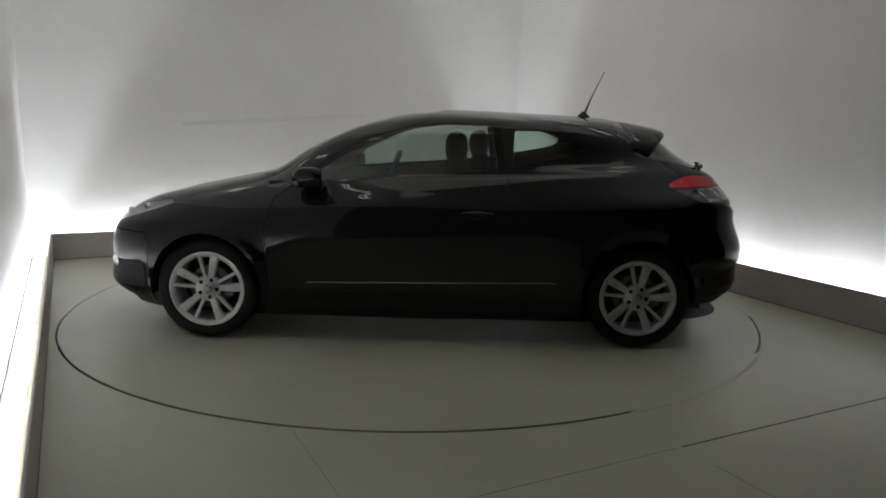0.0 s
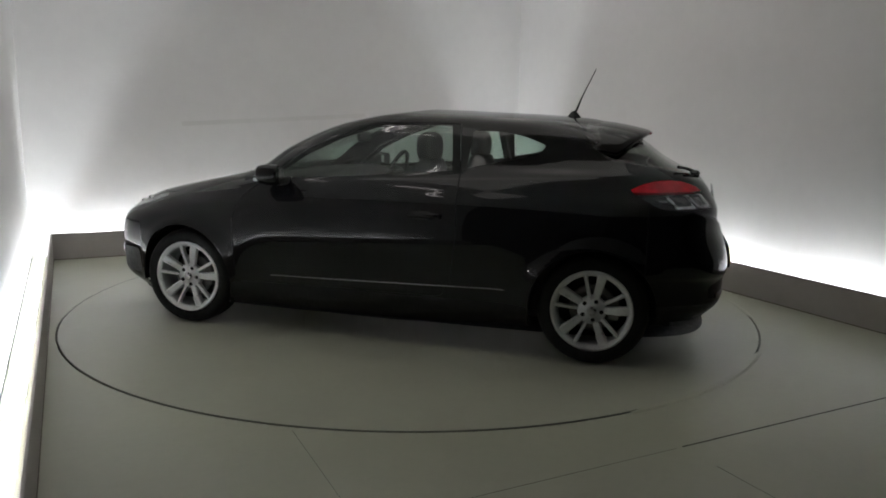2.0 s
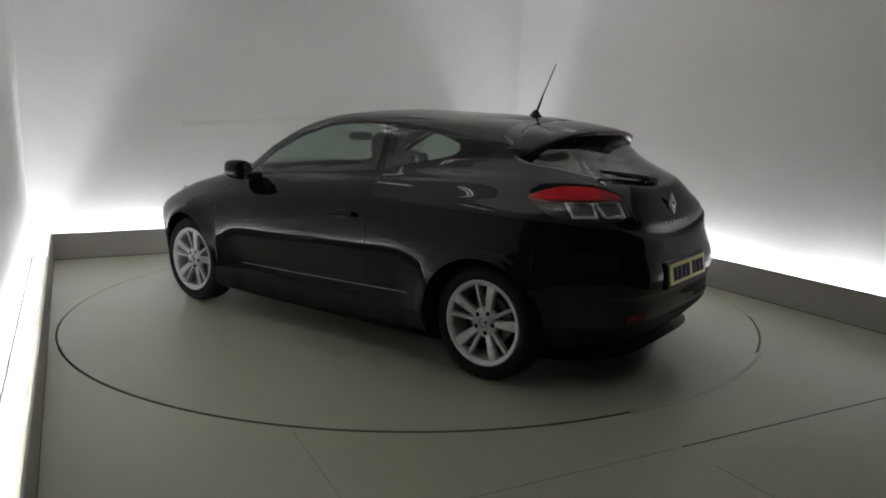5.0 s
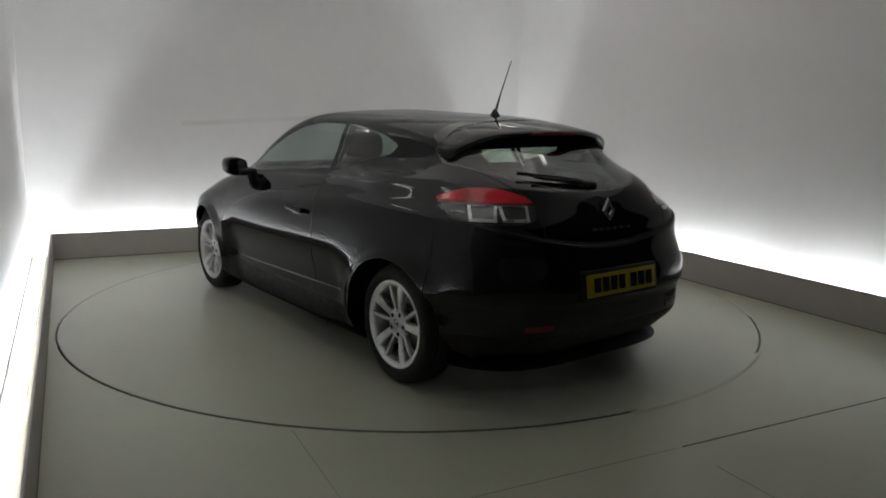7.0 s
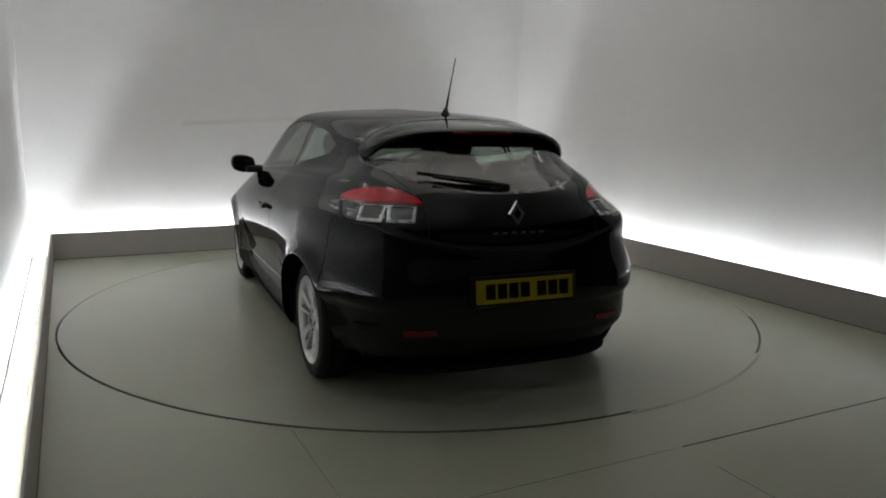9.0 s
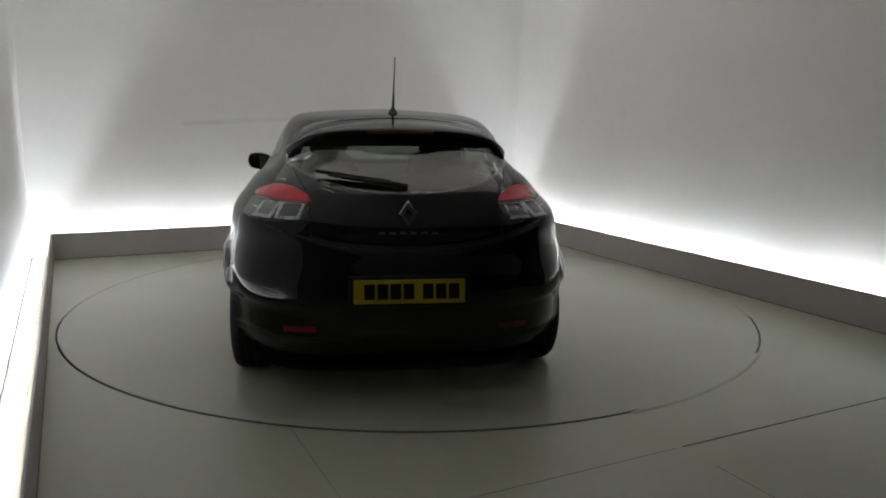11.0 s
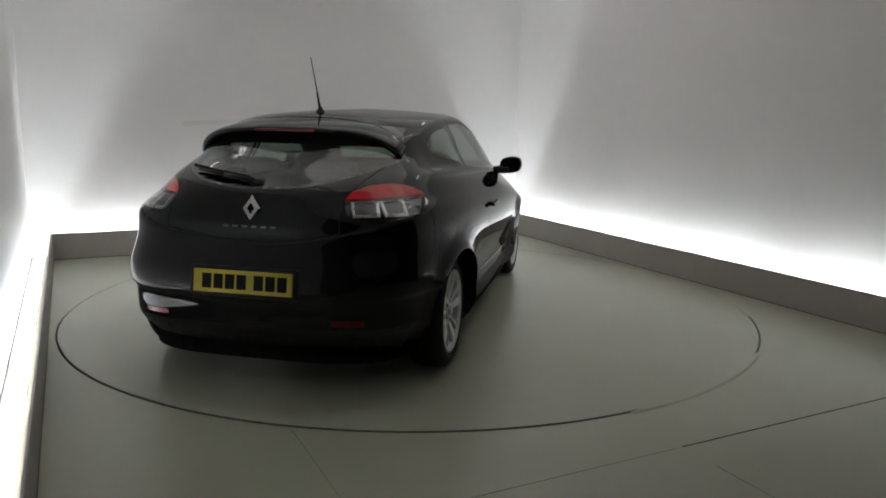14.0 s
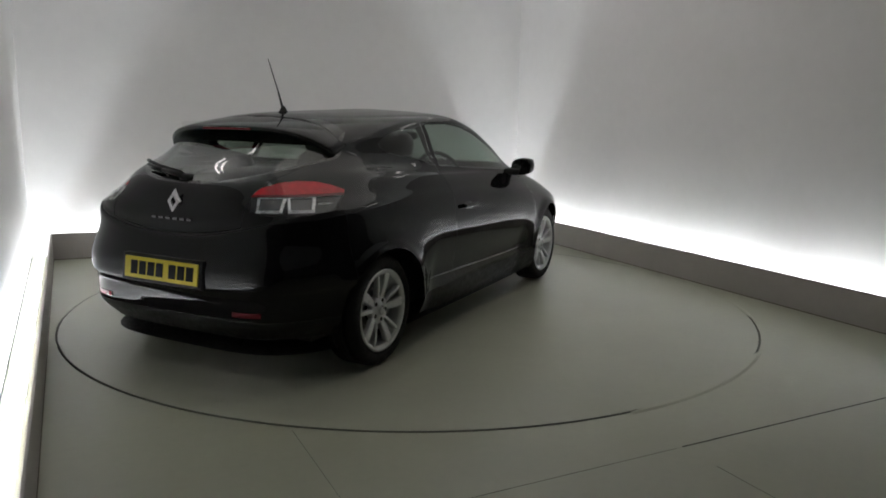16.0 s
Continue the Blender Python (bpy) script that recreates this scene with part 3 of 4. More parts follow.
DOOR = outline([(0.925, 0.33), (0.945, 0.72), (0.90, 0.88), (0.80, 0.955), (0.76, 0.985), (0.54, 1.155), (0.30, 1.262), (0.06, 1.328), (-0.14, 1.346), (-0.475, 1.343), (-0.515, 1.05), (-0.535, 0.70),
                (-0.49, 0.42), (-0.43, 0.33)])
PILLAR = outline([(-0.40, 1.33), (-0.60, 1.315), (-0.60, 1.085), (-0.43, 1.06)])


def tail_lamps(x, y, z, s, k):
    a = np.degrees(np.arctan2(y, -(x + 1.2)))
    return np.where(x < -1.25, TAIL(a * 0.011, z), 1.0)


def head_lamps(x, y, z, s, k):
    a = np.degrees(np.arctan2(y, x - 1.2))
    return np.where(x > 1.25, HEAD(a * 0.011, z), 1.0)


def push_in(v, cx, d):
    """Move skin points towards the upright axis at cx."""
    dx, dy = v[:, 0] - cx, v[:, 1].copy()
    r = np.maximum(np.hypot(dx, dy), 1e-6)
    v[:, 0] -= dx / r * d
    v[:, 1] -= dy / r * d


def lamp_point(W, cx, sy, a, z, lift, way=-1):
    """A point on a lamp's skin at the angle a about the upright axis at cx, lifted off it."""
    an = math.radians(a)
    aa = np.degrees(np.arctan2(W[:, 1], way * (W[:, 0] - cx)))
    dd = np.hypot((aa - a) * 0.011, W[:, 2] - z)
    j = np.argsort(dd)[:4]
    w = 1 / (dd[j] + 1e-4)
    r = float((np.hypot(W[j, 0] - cx, W[j, 1]) * w).sum() / w.sum()) + lift
    return (cx + way * math.cos(an) * r, sy * math.sin(an) * r, z)


def on_side(f):
    return lambda x, y, z, s, k: np.where(y > 0.42, f(x, z), 1.0)


def build_car():
    car = thing("car", "glossy black three-door coupe hatchback with silver alloy wheels", "car")
    half = shell()
    V = half["v"][:, :3].copy()
    for sx in (1, -1):
        _, half = cut(half, lambda x, y, z, s, k: np.where(y > 0.45, np.hypot(x - sx * AXLE, z - HUB_Z) - ARCH, 1.0))
    tail, half = cut(half, tail_lamps)
    head, half = cut(half, head_lamps)
    # glazing
    door_glass, half = cut(half, on_side(DOOR_GLASS))
    quarter, half = cut(half, on_side(QUARTER))
    screen, half = cut(half, lambda x, y, z, s, k: np.where(x > -0.05, np.maximum.reduce([(8.08 - k) * 0.2, (k - 10.8) * 0.2, (s - 0.222) * 3]), 1.0))
    def glass_field(x, y, z, s, k):
        return np.where(x < -1.2, np.maximum.reduce([(k - 11.1) * 0.15, 1.030 + 0.100 * (y / 0.55) ** 2.4 - z, y - 0.605 + 0.35 * (z - 1.12)]), 1.0)
    rear_glass, half = cut(half, glass_field)
    seal, half = cut(half, lambda x, y, z, s, k: glass_field(x, y, z, s, k) - 0.010)
    # panels
    door, half = inside_out(half, on_side(DOOR))
    pillar, half = cut(half, on_side(PILLAR))
    bonnet, half = inside_out(half, lambda x, y, z, s, k: np.where(x > 0.8, np.maximum.reduce([(6.0 - k) * 0.2, (k - 7.95) * 0.2, (s - 0.232) * 3]), 1.0))

    def gate_field(x, y, z, s, k):
        return np.where(x < -1.5, np.maximum.reduce([0.774 + 0.125 * (y / 0.70) ** 2 - z, y - 0.455 - 0.8 * np.maximum(z - 1.0, 0), k - 9.5]), 1.0)
    gate, half = inside_out(half, gate_field)
    bumper, half = inside_out(half, lambda x, y, z, s, k: np.maximum.reduce([x + 1.60, z - 0.762 - 0.125 * (np.minimum(y, 0.86) / 0.70) ** 2]))
    apron, bumper = cut(bumper, lambda x, y, z, s, k: z - 0.36)
    nose, half = inside_out(half, lambda x, y, z, s, k: np.maximum.reduce([1.70 - x, z - 0.655]))
    grille, nose = cut(nose, lambda x, y, z, s, k: np.maximum.reduce([y - 0.55, 0.27 - z, z - 0.43]))

    intake, nose = cut(nose, lambda x, y, z, s, k: np.maximum.reduce([0.575 - y, 0.295 - z, z - 0.455 - 0.10 * (y - 0.6), 1.735 - x]))
    sill, half = cut(half, lambda x, y, z, s, k: np.where(y > 0.4, np.maximum(np.abs(x) - 0.958, z - 0.322), 1.0))

    body = skin("body", both(half), PAINT, car, "glossy black painted body shell")
    for sy in (1, -1):
        d = skin("door", side_of(door, sy), PAINT, car)
        # handle in its recess
        hy = surface(V, 1, -0.34, 0.815)
        bm = bmesh.new()
        bmesh.ops.create_uvsphere(bm, u_segments=24, v_segments=12, radius=1, matrix=Matrix.Translation((-0.33, sy * (hy - 0.004), 0.800)) @ Matrix.Diagonal((0.085, 0.010, 0.040, 1)))
        part("handle_recess", bm, GLOSS_TRIM, d, "black recess behind the handle", True)
        bm = bmesh.new()
        box(bm, (-0.44, sy * (hy + 0.010), 0.805), (-0.24, sy * (hy + 0.034), 0.833), 0.009, seg=3)
        part("door_handle", bm, PAINT, d, "", True)
        skin("sill", side_of(sill, sy), TRIM, car, "matte black sill")
        skin("side_intake", side_of(intake, sy), TRIM, car, "black bumper intake")
        g = skin("door_window", side_of(door_glass, sy), GLASS, car, "green-tinted side glass")
        g2 = skin("quarter_window", side_of(quarter, sy), GLASS, car, "green-tinted rear quarter glass")
        skin("pillar_cover", side_of(pillar, sy), GLOSS_TRIM, car, "gloss black pillar cover")
        # tail lamp: red band over two clear blocks behind a clear lens
        lamp_red, lamp_low = cut(tail, lambda x, y, z, s, k: 0.972 - z)
        deep = {"v": tail["v"].copy(), "f": tail["f"]}
        push_in(deep["v"], -1.2, 0.022)
        t = skin("tail_lamp", side_of(deep, sy), LAMP_DARK, car, "wrap-round tail lamp, red over clear")
        skin("clear_lens", side_of(lamp_low, sy), LENS, t, "clear outer lens").visible_shadow = False
        red_low, red_top = cut(lamp_red, lambda x, y, z, s, k: z - 0.984)
        push_in(red_low["v"], -1.2, 0.003)
        skin("red_lens", side_of(red_top, sy), RED, t, "red upper lens")
        skin("lens_rib", side_of(red_low, sy), DARK_RED, t, "darker red lower rib")
        for a0, a1 in ((35.0, 43.4), (45.0, 53.6)):
            quad = ((a0, 0.900), (a1 - 0.4, 0.900), (a1 + 1.8, 0.968), (a0 + 0.4, 0.968))
            ca, cz = sum(q[0] for q in quad) / 4, 0.940
            hole = [(ca + (a - ca) * 0.80, cz + (z - cz) * (0.70 if z < cz else 0.92)) for a, z in quad]
            bm = bmesh.new()
            loops = [[bm.verts.new(lamp_point(tail["v"], -1.2, sy, a, z, lift)) for a, z in pts] for pts, lift in ((quad, -0.020), (quad, -0.005), (hole, -0.005), (hole, -0.017))]
            for p, q in zip(loops, loops[1:]):
                for i in range(4):
                    j = (i + 1) % 4
                    bm.faces.new((p[i], p[j], q[j], q[i]))
            part("lamp_frame", bm, SATIN, t, "bright chrome lamp surround")
            bm = bmesh.new()
            bm.faces.new([bm.verts.new(lamp_point(tail["v"], -1.2, sy, a, z, -0.016)) for a, z in hole])
            part("lamp_block", bm, CLEAR, t, "clear lamp block")
        bm = bmesh.new()
        for a in (55.6, 57.2, 58.8):
            rod(bm, lamp_point(tail["v"], -1.2, sy, a, 0.936, -0.010), lamp_point(tail["v"], -1.2, sy, a + 1.7, 0.939, -0.010), 0.0035, seg=8)
        part("lamp_strip", bm, SATIN, t, "thin chrome strip", True)
        # head lamp: reflector and two round units behind a clear lens
        deep = {"v": head["v"].copy(), "f": head["f"]}
        push_in(deep["v"], 1.2, 0.035)
        h = skin("head_lamp", side_of(deep, sy), REFLECTOR, car, "clear swept-back head lamp")
        skin("clear_lens", side_of(head, sy), LENS, h, "clear outer lens").visible_shadow = False
        for a, z, r in ((33, 0.735, 0.036), (45, 0.782, 0.030)):
            c = Vector(lamp_point(head["v"], 1.2, sy, a, z, -0.028, 1))
            m = Matrix.Translation(c) @ Matrix.Rotation(sy * radians(a), 4, "Z") @ Matrix.Rotation(radians(-90), 4, "Z")
            bm = bmesh.new()
            lathe(bm, [(r, -0.012), (r, 0.010), (r * 0.88, 0.013), (r * 0.80, 0.006)], 28)
            unit = part("lamp_ring", bm, CHROME, h, "chrome ring of the lamp unit", True, m)
            bm = bmesh.new()
            lathe(bm, [(r * 0.80, 0.004), (r * 0.5, 0.008), (0.0005, 0.010)], 28)
            part("lamp_bulb_glass", bm, LAMP_DARK, unit, "dark round lamp glass", True)
        # mirror on its stalk
        bm = bmesh.new()
        bmesh.ops.create_cube(bm, size=1)
        bmesh.ops.subdivide_edges(bm, edges=bm.edges[:], cuts=5, use_grid_fill=True)
        for v in bm.verts:
            p = v.co * 2
            q = Vector((p.x * math.sqrt(max(0, 1 - p.y ** 2 / 2 - p.z ** 2 / 2 + p.y ** 2 * p.z ** 2 / 3)), p.y * math.sqrt(max(0, 1 - p.x ** 2 / 2 - p.z ** 2 / 2 + p.x ** 2 * p.z ** 2 / 3)),
                        p.z * math.sqrt(max(0, 1 - p.x ** 2 / 2 - p.y ** 2 / 2 + p.x ** 2 * p.y ** 2 / 3))))
            p = p * 0.25 + q * 0.75
            if p.x < -0.45:
                p.x = -0.45
            v.co = (0.655 + 0.115 * p.x - 0.03 * p.y, sy * (0.908 + 0.092 * p.y), 1.016 + 0.066 * p.z + 0.010 * p.y)
        mir = part("door_mirror", bm, PAINT, car, "glossy black door mirror", True)
        bm = bmesh.new()
        box(bm, (0.6025, sy * 0.850, 0.974), (0.6065, sy * 0.974, 1.060), 0.0)
        part("mirror_glass", bm, MIRROR, mir, "mirror glass")
        bm = bmesh.new()
        box(bm, (0.585, sy * 0.770, 0.950), (0.72, sy * 0.90, 1.002), 0.020)
        part("mirror_stalk", bm, TRIM, mir)
        bm = bmesh.new()
        box(bm, (0.715, sy * 0.925, 0.978), (0.750, sy * 0.972, 0.998), 0.008)
        part("side_repeater", bm, SATIN, mir, "pale side repeater lens")
        # sill moulding
        bm = bmesh.new()
        rows = []
        for i in range(25):
            x = 0.70 - 1.52 * i / 24
            y = surface(V, 1, x, 0.385)
            lift = 0.007 * math.sin(math.pi * min(1, max(0.0, i / 24))) ** 0.4
            zc = 0.375 + 0.028 * i / 24
            rows.append([bm.verts.new((x, sy * (y - 0.004), zc - 0.007)), bm.verts.new((x, sy * (y + lift), zc - 0.003)), bm.verts.new((x, sy * (y + lift), zc + 0.002)),
                         bm.verts.new((x, sy * (y - 0.004), zc + 0.006))])
        for p, q in zip(rows, rows[1:]):
            for j in range(3):
                bm.faces.new((p[j], p[j + 1], q[j + 1], q[j]))
        part("sill_moulding", bm, SILL_TRIM, car, "thin dark chrome sill moulding", True)
        for sx in (1, -1):
            build_wheel(car, sx * AXLE, sy)
        # rear reflector low in the bumper
        bm = bmesh.new()
        cols = []
        for i in range(7):
            y = 0.435 + 0.15 * i / 6
            rx = surface(V, 0, y, 0.397, False)
            cols.append([bm.verts.new((rx + dx, sy * y, z)) for dx, z in ((0.01, 0.380), (-0.005, 0.384), (-0.005, 0.408), (0.01, 0.413))])
        for p, q in zip(cols, cols[1:]):
            for k in range(3):
                bm.faces.new((p[k], p[k + 1], q[k + 1], q[k]))
        part("rear_reflector", bm, DARK_RED, car, "dark red bumper reflector")
    for line in SHUT_LINES:
        if line["v"][:, 1].min() > 0.3:
            for sy in (1, -1):
                skin("shut_line", side_of(line, sy), TRIM, body, "dark shut line")
        else:
            skin("shut_line", both(line), TRIM, body, "dark shut line")
    skin("bonnet", both(bonnet), PAINT, car)
    skin("windscreen", both(screen), GLASS, car, "green-tinted windscreen")
    # The black band also takes in the spoiler's shade on the upper glass.
    shaded_top, rear_glass = cut(rear_glass, lambda x, y, z, s, k: 1.232 - 0.05 * y * y - z)
    rg = skin("rear_window", both(rear_glass), REAR_GLASS, car, "dark tinted rear window")
    skin("glass_seal", both(seal), SEAL, rg, "thin grey edge seal")
    skin("glass_top_band", both(shaded_top), GLOSS_TRIM, rg, "black band for printed border and spoiler shade")
    tg = skin("tailgate", both(gate), PAINT, car)
    bp = skin("rear_bumper", both(bumper), PAINT, car)
    skin("diffuser", both(apron), TRIM, bp, "black plastic lower apron")
    nb = skin("front_bumper", both(nose), PAINT, car)
    skin("lower_grille", both(grille), TRIM, nb, "black lower grille")

    # spoiler over the rear window
    bm = bmesh.new()
    rows = []
    for i in range(33):
        y = -0.59 + 1.18 * i / 32
        u = abs(y) / 0.59
        xt = -1.575 + 0.060 * u ** 2 + 0.11 * u ** 6
        zt = 1.318 - 0.030 * u ** 2 - 0.085 * u ** 6
        x0 = -1.22 - 0.02 * u
        z0 = surface(V, 2, x0, min(abs(y), 0.57)) - 0.03 * u ** 8
        row = []
        for a, lift in ((0.0, -0.004), (0.35, 0.006), (0.75, 0.006), (0.96, 0.0)):
            row.append(bm.verts.new((x0 + (xt - x0) * a, y, z0 + (zt - z0) * a + lift)))
        row.append(bm.verts.new((xt, y, zt - 0.008)))
        row.append(bm.verts.new((xt + 0.01, y, zt - 0.026 - 0.03 * u ** 8)))
        row.append(bm.verts.new((xt + 0.16, y, zt - 0.022 - 0.05 * u ** 8)))
        row.append(bm.verts.new((x0, y, z0 - 0.03 - 0.03 * u ** 8)))
        rows.append(row)
    for p, q in zip(rows, rows[1:]):
        for j in range(8):
            bm.faces.new((p[j], p[(j + 1) % 8], q[(j + 1) % 8], q[j]))
    bm.faces.new(rows[0])
    bm.faces.new(rows[-1])
    spoiler = part("roof_spoiler", bm, PAINT, car, "", True)
    bm = bmesh.new()
    box(bm, (-1.578, -0.17, 1.296), (-1.555, 0.17, 1.309), 0.003)
    part("brake_light", bm, DARK_RED, spoiler, "dark red high brake light")

    # rear wiper
    def glass_at(y, z, lift):
        return (surface(V, 0, abs(y), z, False) - lift, y, z)
    bm = bmesh.new()
    gx = glass_at(0.03, 1.050, 0.0)[0]
    box(bm, (gx - 0.032, -0.010, 1.030), (gx + 0.03, 0.055, 1.066), 0.014)
    wiper = part("rear_wiper", bm, TRIM, car, "black rear wiper at rest", True)
    bm = bmesh.new()
    for a, b, r1, r2 in ((glass_at(0.03, 1.056, 0.022), glass_at(0.20, 1.078, 0.020), 0.016, 0.011), (glass_at(0.20, 1.078, 0.020), glass_at(0.37, 1.100, 0.014), 0.011, 0.007)):
        rod(bm, a, b, r1, r2)
    part("wiper_arm", bm, TRIM, wiper, "", True)
    bm = bmesh.new()
    for k in range(4):
        rod(bm, glass_at(0.07 + 0.09 * k, 1.072 + 0.011 * k, 0.008), glass_at(0.16 + 0.09 * k, 1.083 + 0.011 * k, 0.008), 0.009)
    part("wiper_blade", bm, RUBBER, wiper)

    # badge, lettering bars and number plate
    bx = surface(V, 0, 0.0, 0.93, False) - 0.008
    bm = bmesh.new()
    lo, li = [], []
    for dy, dz in ((0, 0.066), (0.047, 0), (0, -0.066), (-0.047, 0)):
        lo.append((dy, dz))
        li.append((dy * 0.42, dz * 0.42))
    tilt = 0.16
    mk = lambda dy, dz, lift: bm.verts.new((bx - lift + tilt * dz, dy, 0.93 + dz))
    a, b, c, d = [mk(*q, 0.0) for q in lo], [mk(*[v * 0.86 for v in q], 0.010) for q in lo], [mk(*q, 0.010) for q in li], [mk(*q, 0.0) for q in li]
    for p, q in ((a, b), (b, c), (c, d)):
        for i in range(4):
            bm.faces.new((p[i], p[(i + 1) % 4], q[(i + 1) % 4], q[i]))
    part("badge", bm, CHROME, tg, "plain chrome lozenge badge")
    for i in range(6):
        y = 0.125 - 0.05 * i
        lx = surface(V, 0, abs(y), 0.842, False)
        bm = bmesh.new()
        box(bm, (lx - 0.004, y - 0.016, 0.837), (lx + 0.004, y + 0.016, 0.850), 0.002)
        part("letter_bar", bm, SILL_TRIM, tg, "small chrome bar in place of lettering")
    px = surface(V, 0, 0.0, 0.58, False)
    pm = Matrix.Translation((px - 0.006, 0, 0.582)) @ Matrix.Rotation(radians(8), 4, "Y")
    bm = bmesh.new()
    box(bm, (-0.002, -0.285, -0.075), (0.05, 0.285, 0.075), 0.012)
    part("plate_recess", bm, TRIM, bp, "black plate holder", False, pm)
    bm = bmesh.new()
    box(bm, (-0.009, -0.260, -0.0555), (-0.001, 0.260, 0.0555), 0.003)
    plate = part("number_plate", bm, PLATE_YELLOW, bp, "yellow rear number plate with dark bars", False, pm)
    y = 0.212
    for i in range(7):
        bm = bmesh.new()
        box(bm, (-0.0115, y - 0.049, -0.036), (-0.0085, y, 0.036), 0.0)
        part("plate_bar", bm, PLATE_BLACK, plate, "dark bar")
        y -= 0.061 if i != 3 else 0.090

    # fog lamps low in the nose
    for sy in (1, -1):
        fx = surface(V, 0, 0.62, 0.44)
        bm = bmesh.new()
        bmesh.ops.create_uvsphere(bm, u_segments=20, v_segments=10, radius=1, matrix=Matrix.Translation((fx - 0.004, sy * 0.62, 0.44)) @ Matrix.Rotation(radians(sy * 35), 4, "Z") @ Matrix.Diagonal((0.016, 0.085, 0.035, 1)))
        part("fog_lamp", bm, CHROME, nb, "bright fog lamp surround", True)

    # aerial
    bm = bmesh.new()
    za = surface(V, 2, -1.08, 0.0)
    bmesh.ops.create_cone(bm, cap_ends=True, segments=4, radius1=0.052, radius2=0.012, depth=0.045, matrix=Matrix.Translation((-1.075, 0, za + 0.014)) @ Matrix.Diagonal((1.0, 0.65, 1, 1)))
    aerial = part("aerial_base", bm, TRIM, car, "black roof aerial foot")
    bm = bmesh.new()
    rod(bm, (-1.085, 0, za + 0.03), (-1.118, 0, za + 0.115), 0.008, 0.005)
    rod(bm, (-1.115, 0, za + 0.11), (-1.205, 0, 1.705), 0.0038, 0.0026, 8)
    part("aerial", bm, TRIM, aerial, "thin black aerial", True)

    # underbody
    base = RINGS[0]
    bm = bmesh.new()
    left = [bm.verts.new((p[0] * 0.985, p[1] * 0.98, 0.162)) for p in base[::4]]
    right = [bm.verts.new((p[0] * 0.985, -p[1] * 0.98, 0.162)) for p in base[::4]]
    for i in range(len(left) - 1):
        bm.faces.new((left[i], left[i + 1], right[i + 1], right[i]))
    bmesh.ops.remove_doubles(bm, verts=bm.verts[:], dist=1e-4)
    part("underbody", bm, TRIM, car, "dark underbody")
    build_cabin(car)
    return car


def pad(bm, c, s, m=None, pinch=0.0, power=5):
    """A soft cushion: a rounded box."""
    before = set(bm.verts)
    g = bmesh.ops.create_cube(bm, size=2)
    ed = list({e for v in g["verts"] for e in v.link_edges})
    bmesh.ops.subdivide_edges(bm, edges=ed, cuts=4, use_grid_fill=True)
    vs = [v for v in bm.verts if v not in before]
    for v in vs:
        p = v.co.copy()
        n = (abs(p.x) ** power + abs(p.y) ** power + abs(p.z) ** power) ** (1 / power)
        q = p / max(n, 1e-6) * max(abs(p.x), abs(p.y), abs(p.z))
        q.y *= 1 - pinch * max(0, q.z)
        v.co = Vector((c[0] + q.x * s[0], c[1] + q.y * s[1], c[2] + q.z * s[2]))
        if m is not None:
            v.co = m @ v.co


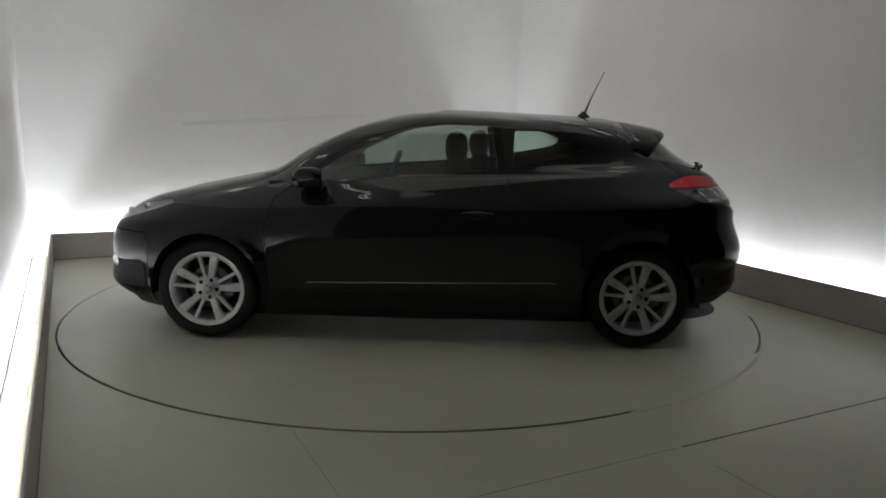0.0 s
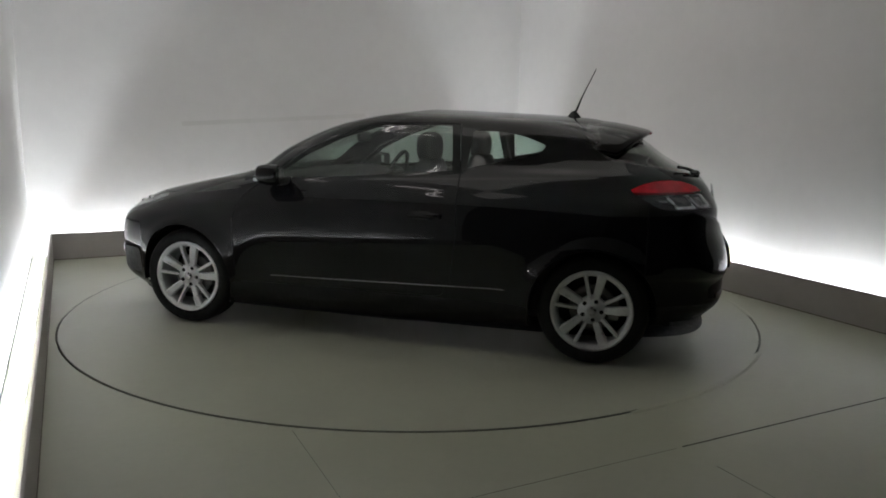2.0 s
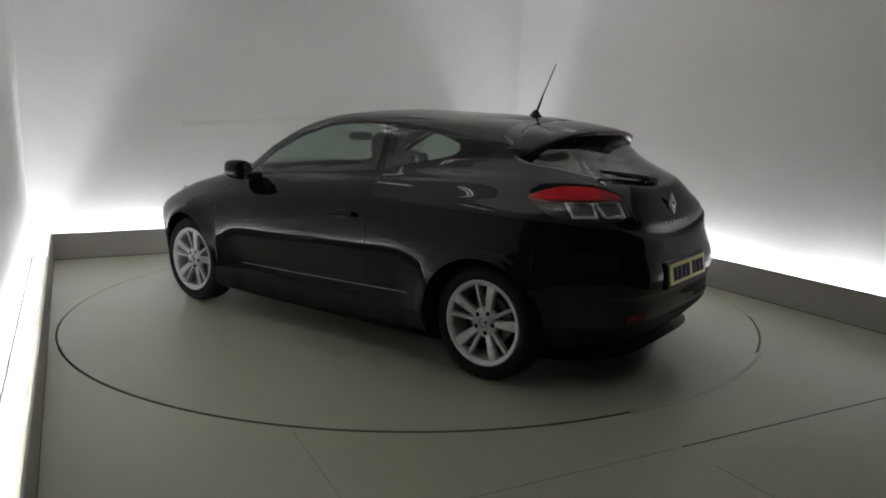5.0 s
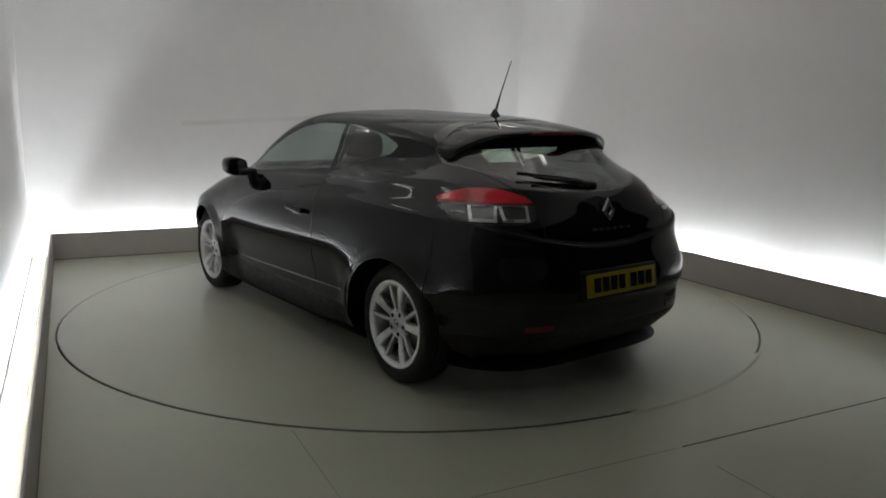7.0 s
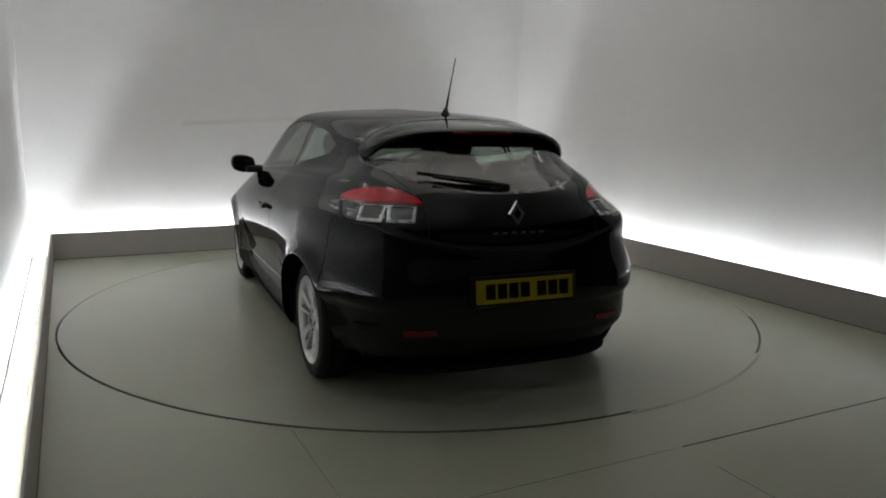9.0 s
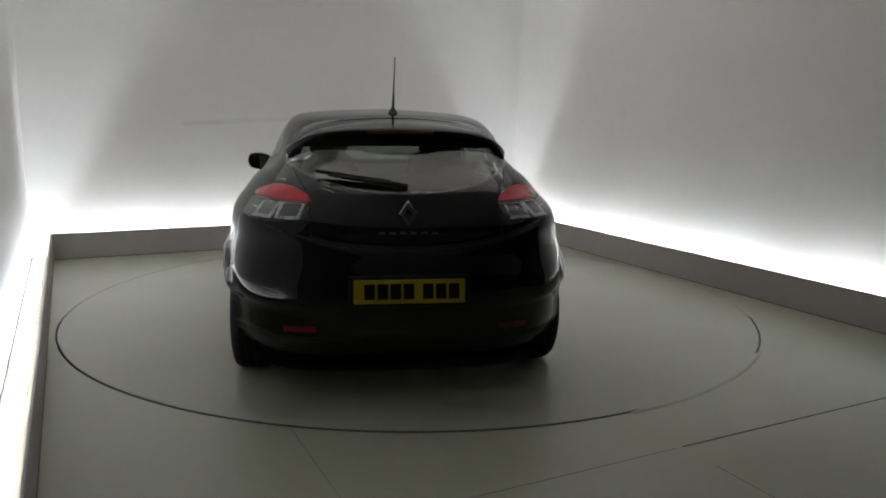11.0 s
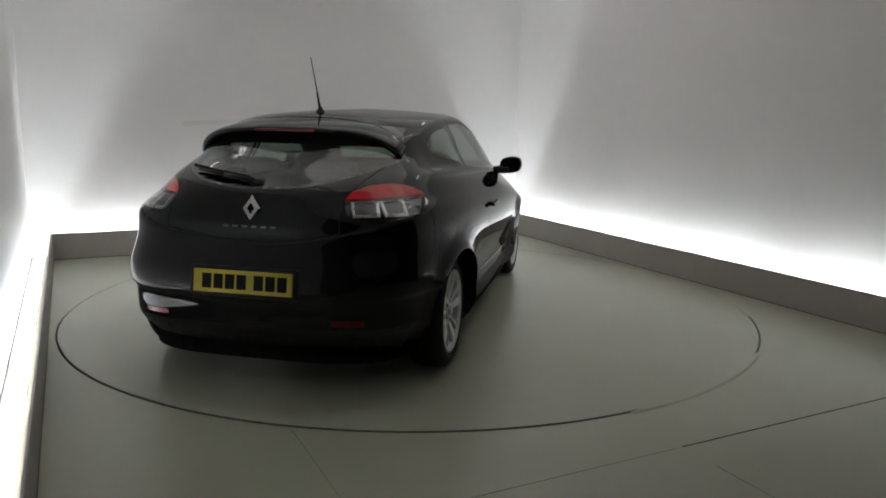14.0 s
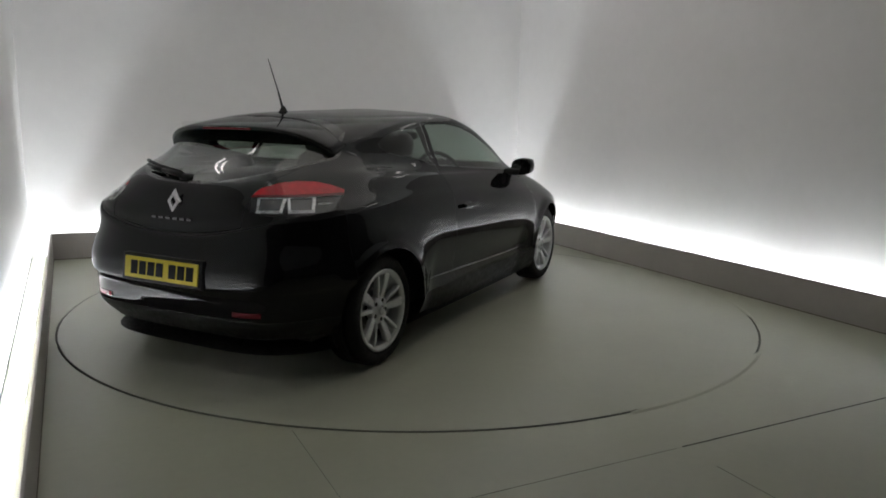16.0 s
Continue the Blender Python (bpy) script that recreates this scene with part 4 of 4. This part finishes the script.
def build_cabin(car):
    # tub: dark inner sides and floor
    bm = bmesh.new()
    for sy in (1, -1):
        box(bm, (-1.50, sy * 0.70, 0.22), (0.95, sy * 0.735, 0.985), 0.01)
    box(bm, (-1.75, -0.70, 0.22), (1.0, 0.70, 0.26))
    box(bm, (-1.78, -0.60, 0.26), (-1.05, 0.60, 0.96), 0.03)
    part("cabin_tub", bm, CABIN, car, "black cabin lining")
    bm = bmesh.new()
    prism(bm, [(0.45, 0.55), (0.36, 0.80), (0.42, 0.95), (0.60, 0.995), (0.98, 0.975), (1.02, 0.55)], -0.70, 0.70)
    part("dashboard", bm, CABIN, car, "black dashboard")
    for y, x in ((0.37, -0.20), (-0.37, -0.36)):
        bm = bmesh.new()
        m = Matrix.Translation((x, y, 0)) @ Matrix.Rotation(radians(-14), 4, "Y")
        pad(bm, (0.30, 0, 0.52), (0.27, 0.25, 0.09), Matrix.Translation((x, y, 0)))
        pad(bm, (0.245, 0, 0.80), (0.075, 0.24, 0.30), m, 0.25)
        seat = part("front_seat", bm, SEAT, car, "black cloth front seat", True)
        bm = bmesh.new()
        pad(bm, (x, y, 1.190), (0.075, 0.135, 0.100), None, 0.0, 2.6)
        part("headrest", bm, SEAT, seat, "", True)
        for o in (-0.05, 0.05):
            bm = bmesh.new()
            rod(bm, (x + 0.02, y + o, 1.04), (x, y + o, 1.14), 0.007, seg=8)
            part("headrest_post", bm, SATIN, seat)
    bm = bmesh.new()
    pad(bm, (-0.85, 0, 0.55), (0.26, 0.58, 0.10))
    pad(bm, (-1.10, 0, 0.78), (0.09, 0.58, 0.28), None, 0.1)
    bench = part("rear_bench", bm, SEAT, car, "black cloth rear bench", True)
    for y in (0.36, -0.36):
        bm = bmesh.new()
        pad(bm, (-1.10, y, 1.07), (0.055, 0.12, 0.06), None, 0.0, 2.6)
        part("headrest", bm, SEAT, bench, "", True)
    # steering wheel
    bm = bmesh.new()
    ringv = []
    for i in range(28):
        a = 2 * math.pi * i / 28
        loop = []
        for j in range(8):
            b = 2 * math.pi * j / 8
            loop.append(bm.verts.new(((0.016 * math.sin(b)), (0.18 + 0.016 * math.cos(b)) * math.cos(a), (0.18 + 0.016 * math.cos(b)) * math.sin(a))))
        ringv.append(loop)
    for i in range(28):
        p, q = ringv[i], ringv[(i + 1) % 28]
        for j in range(8):
            bm.faces.new((p[j], p[(j + 1) % 8], q[(j + 1) % 8], q[j]))
    box(bm, (-0.01, -0.18, -0.02), (0.02, 0.18, 0.02), 0.006)
    box(bm, (-0.01, -0.02, -0.18), (0.02, 0.02, 0.0), 0.006)
    part("steering_wheel", bm, CABIN, car, "black steering wheel", True, pose(0.30, -0.37, 0.95, 0, -22, 0))
    bm = bmesh.new()
    pad(bm, (0.41, 0, 1.235), (0.015, 0.11, 0.032))
    part("interior_mirror", bm, CABIN, car, "", True)


# ---- turning of the car ----
def spin(t):
    return 3.0725 - 0.1263 * t + 0.0001 * (t - 8) ** 2


def motions():
    times = [i * 0.5 for i in range(33)]
    walk(CAR, [(t, Matrix.Rotation(spin(t), 4, "Z") @ Matrix.Translation((-0.1074, 0.2713, 0.003))) for t in times])
    walk(TURNTABLE, [(t, Matrix.Rotation(spin(t), 4, "Z")) for t in times])


build_bay()
build_trough_lights()
build_ceiling_lamps()
build_ceiling_fill()
TURNTABLE = build_turntable()
build_box()
CAR = build_car()
motions()
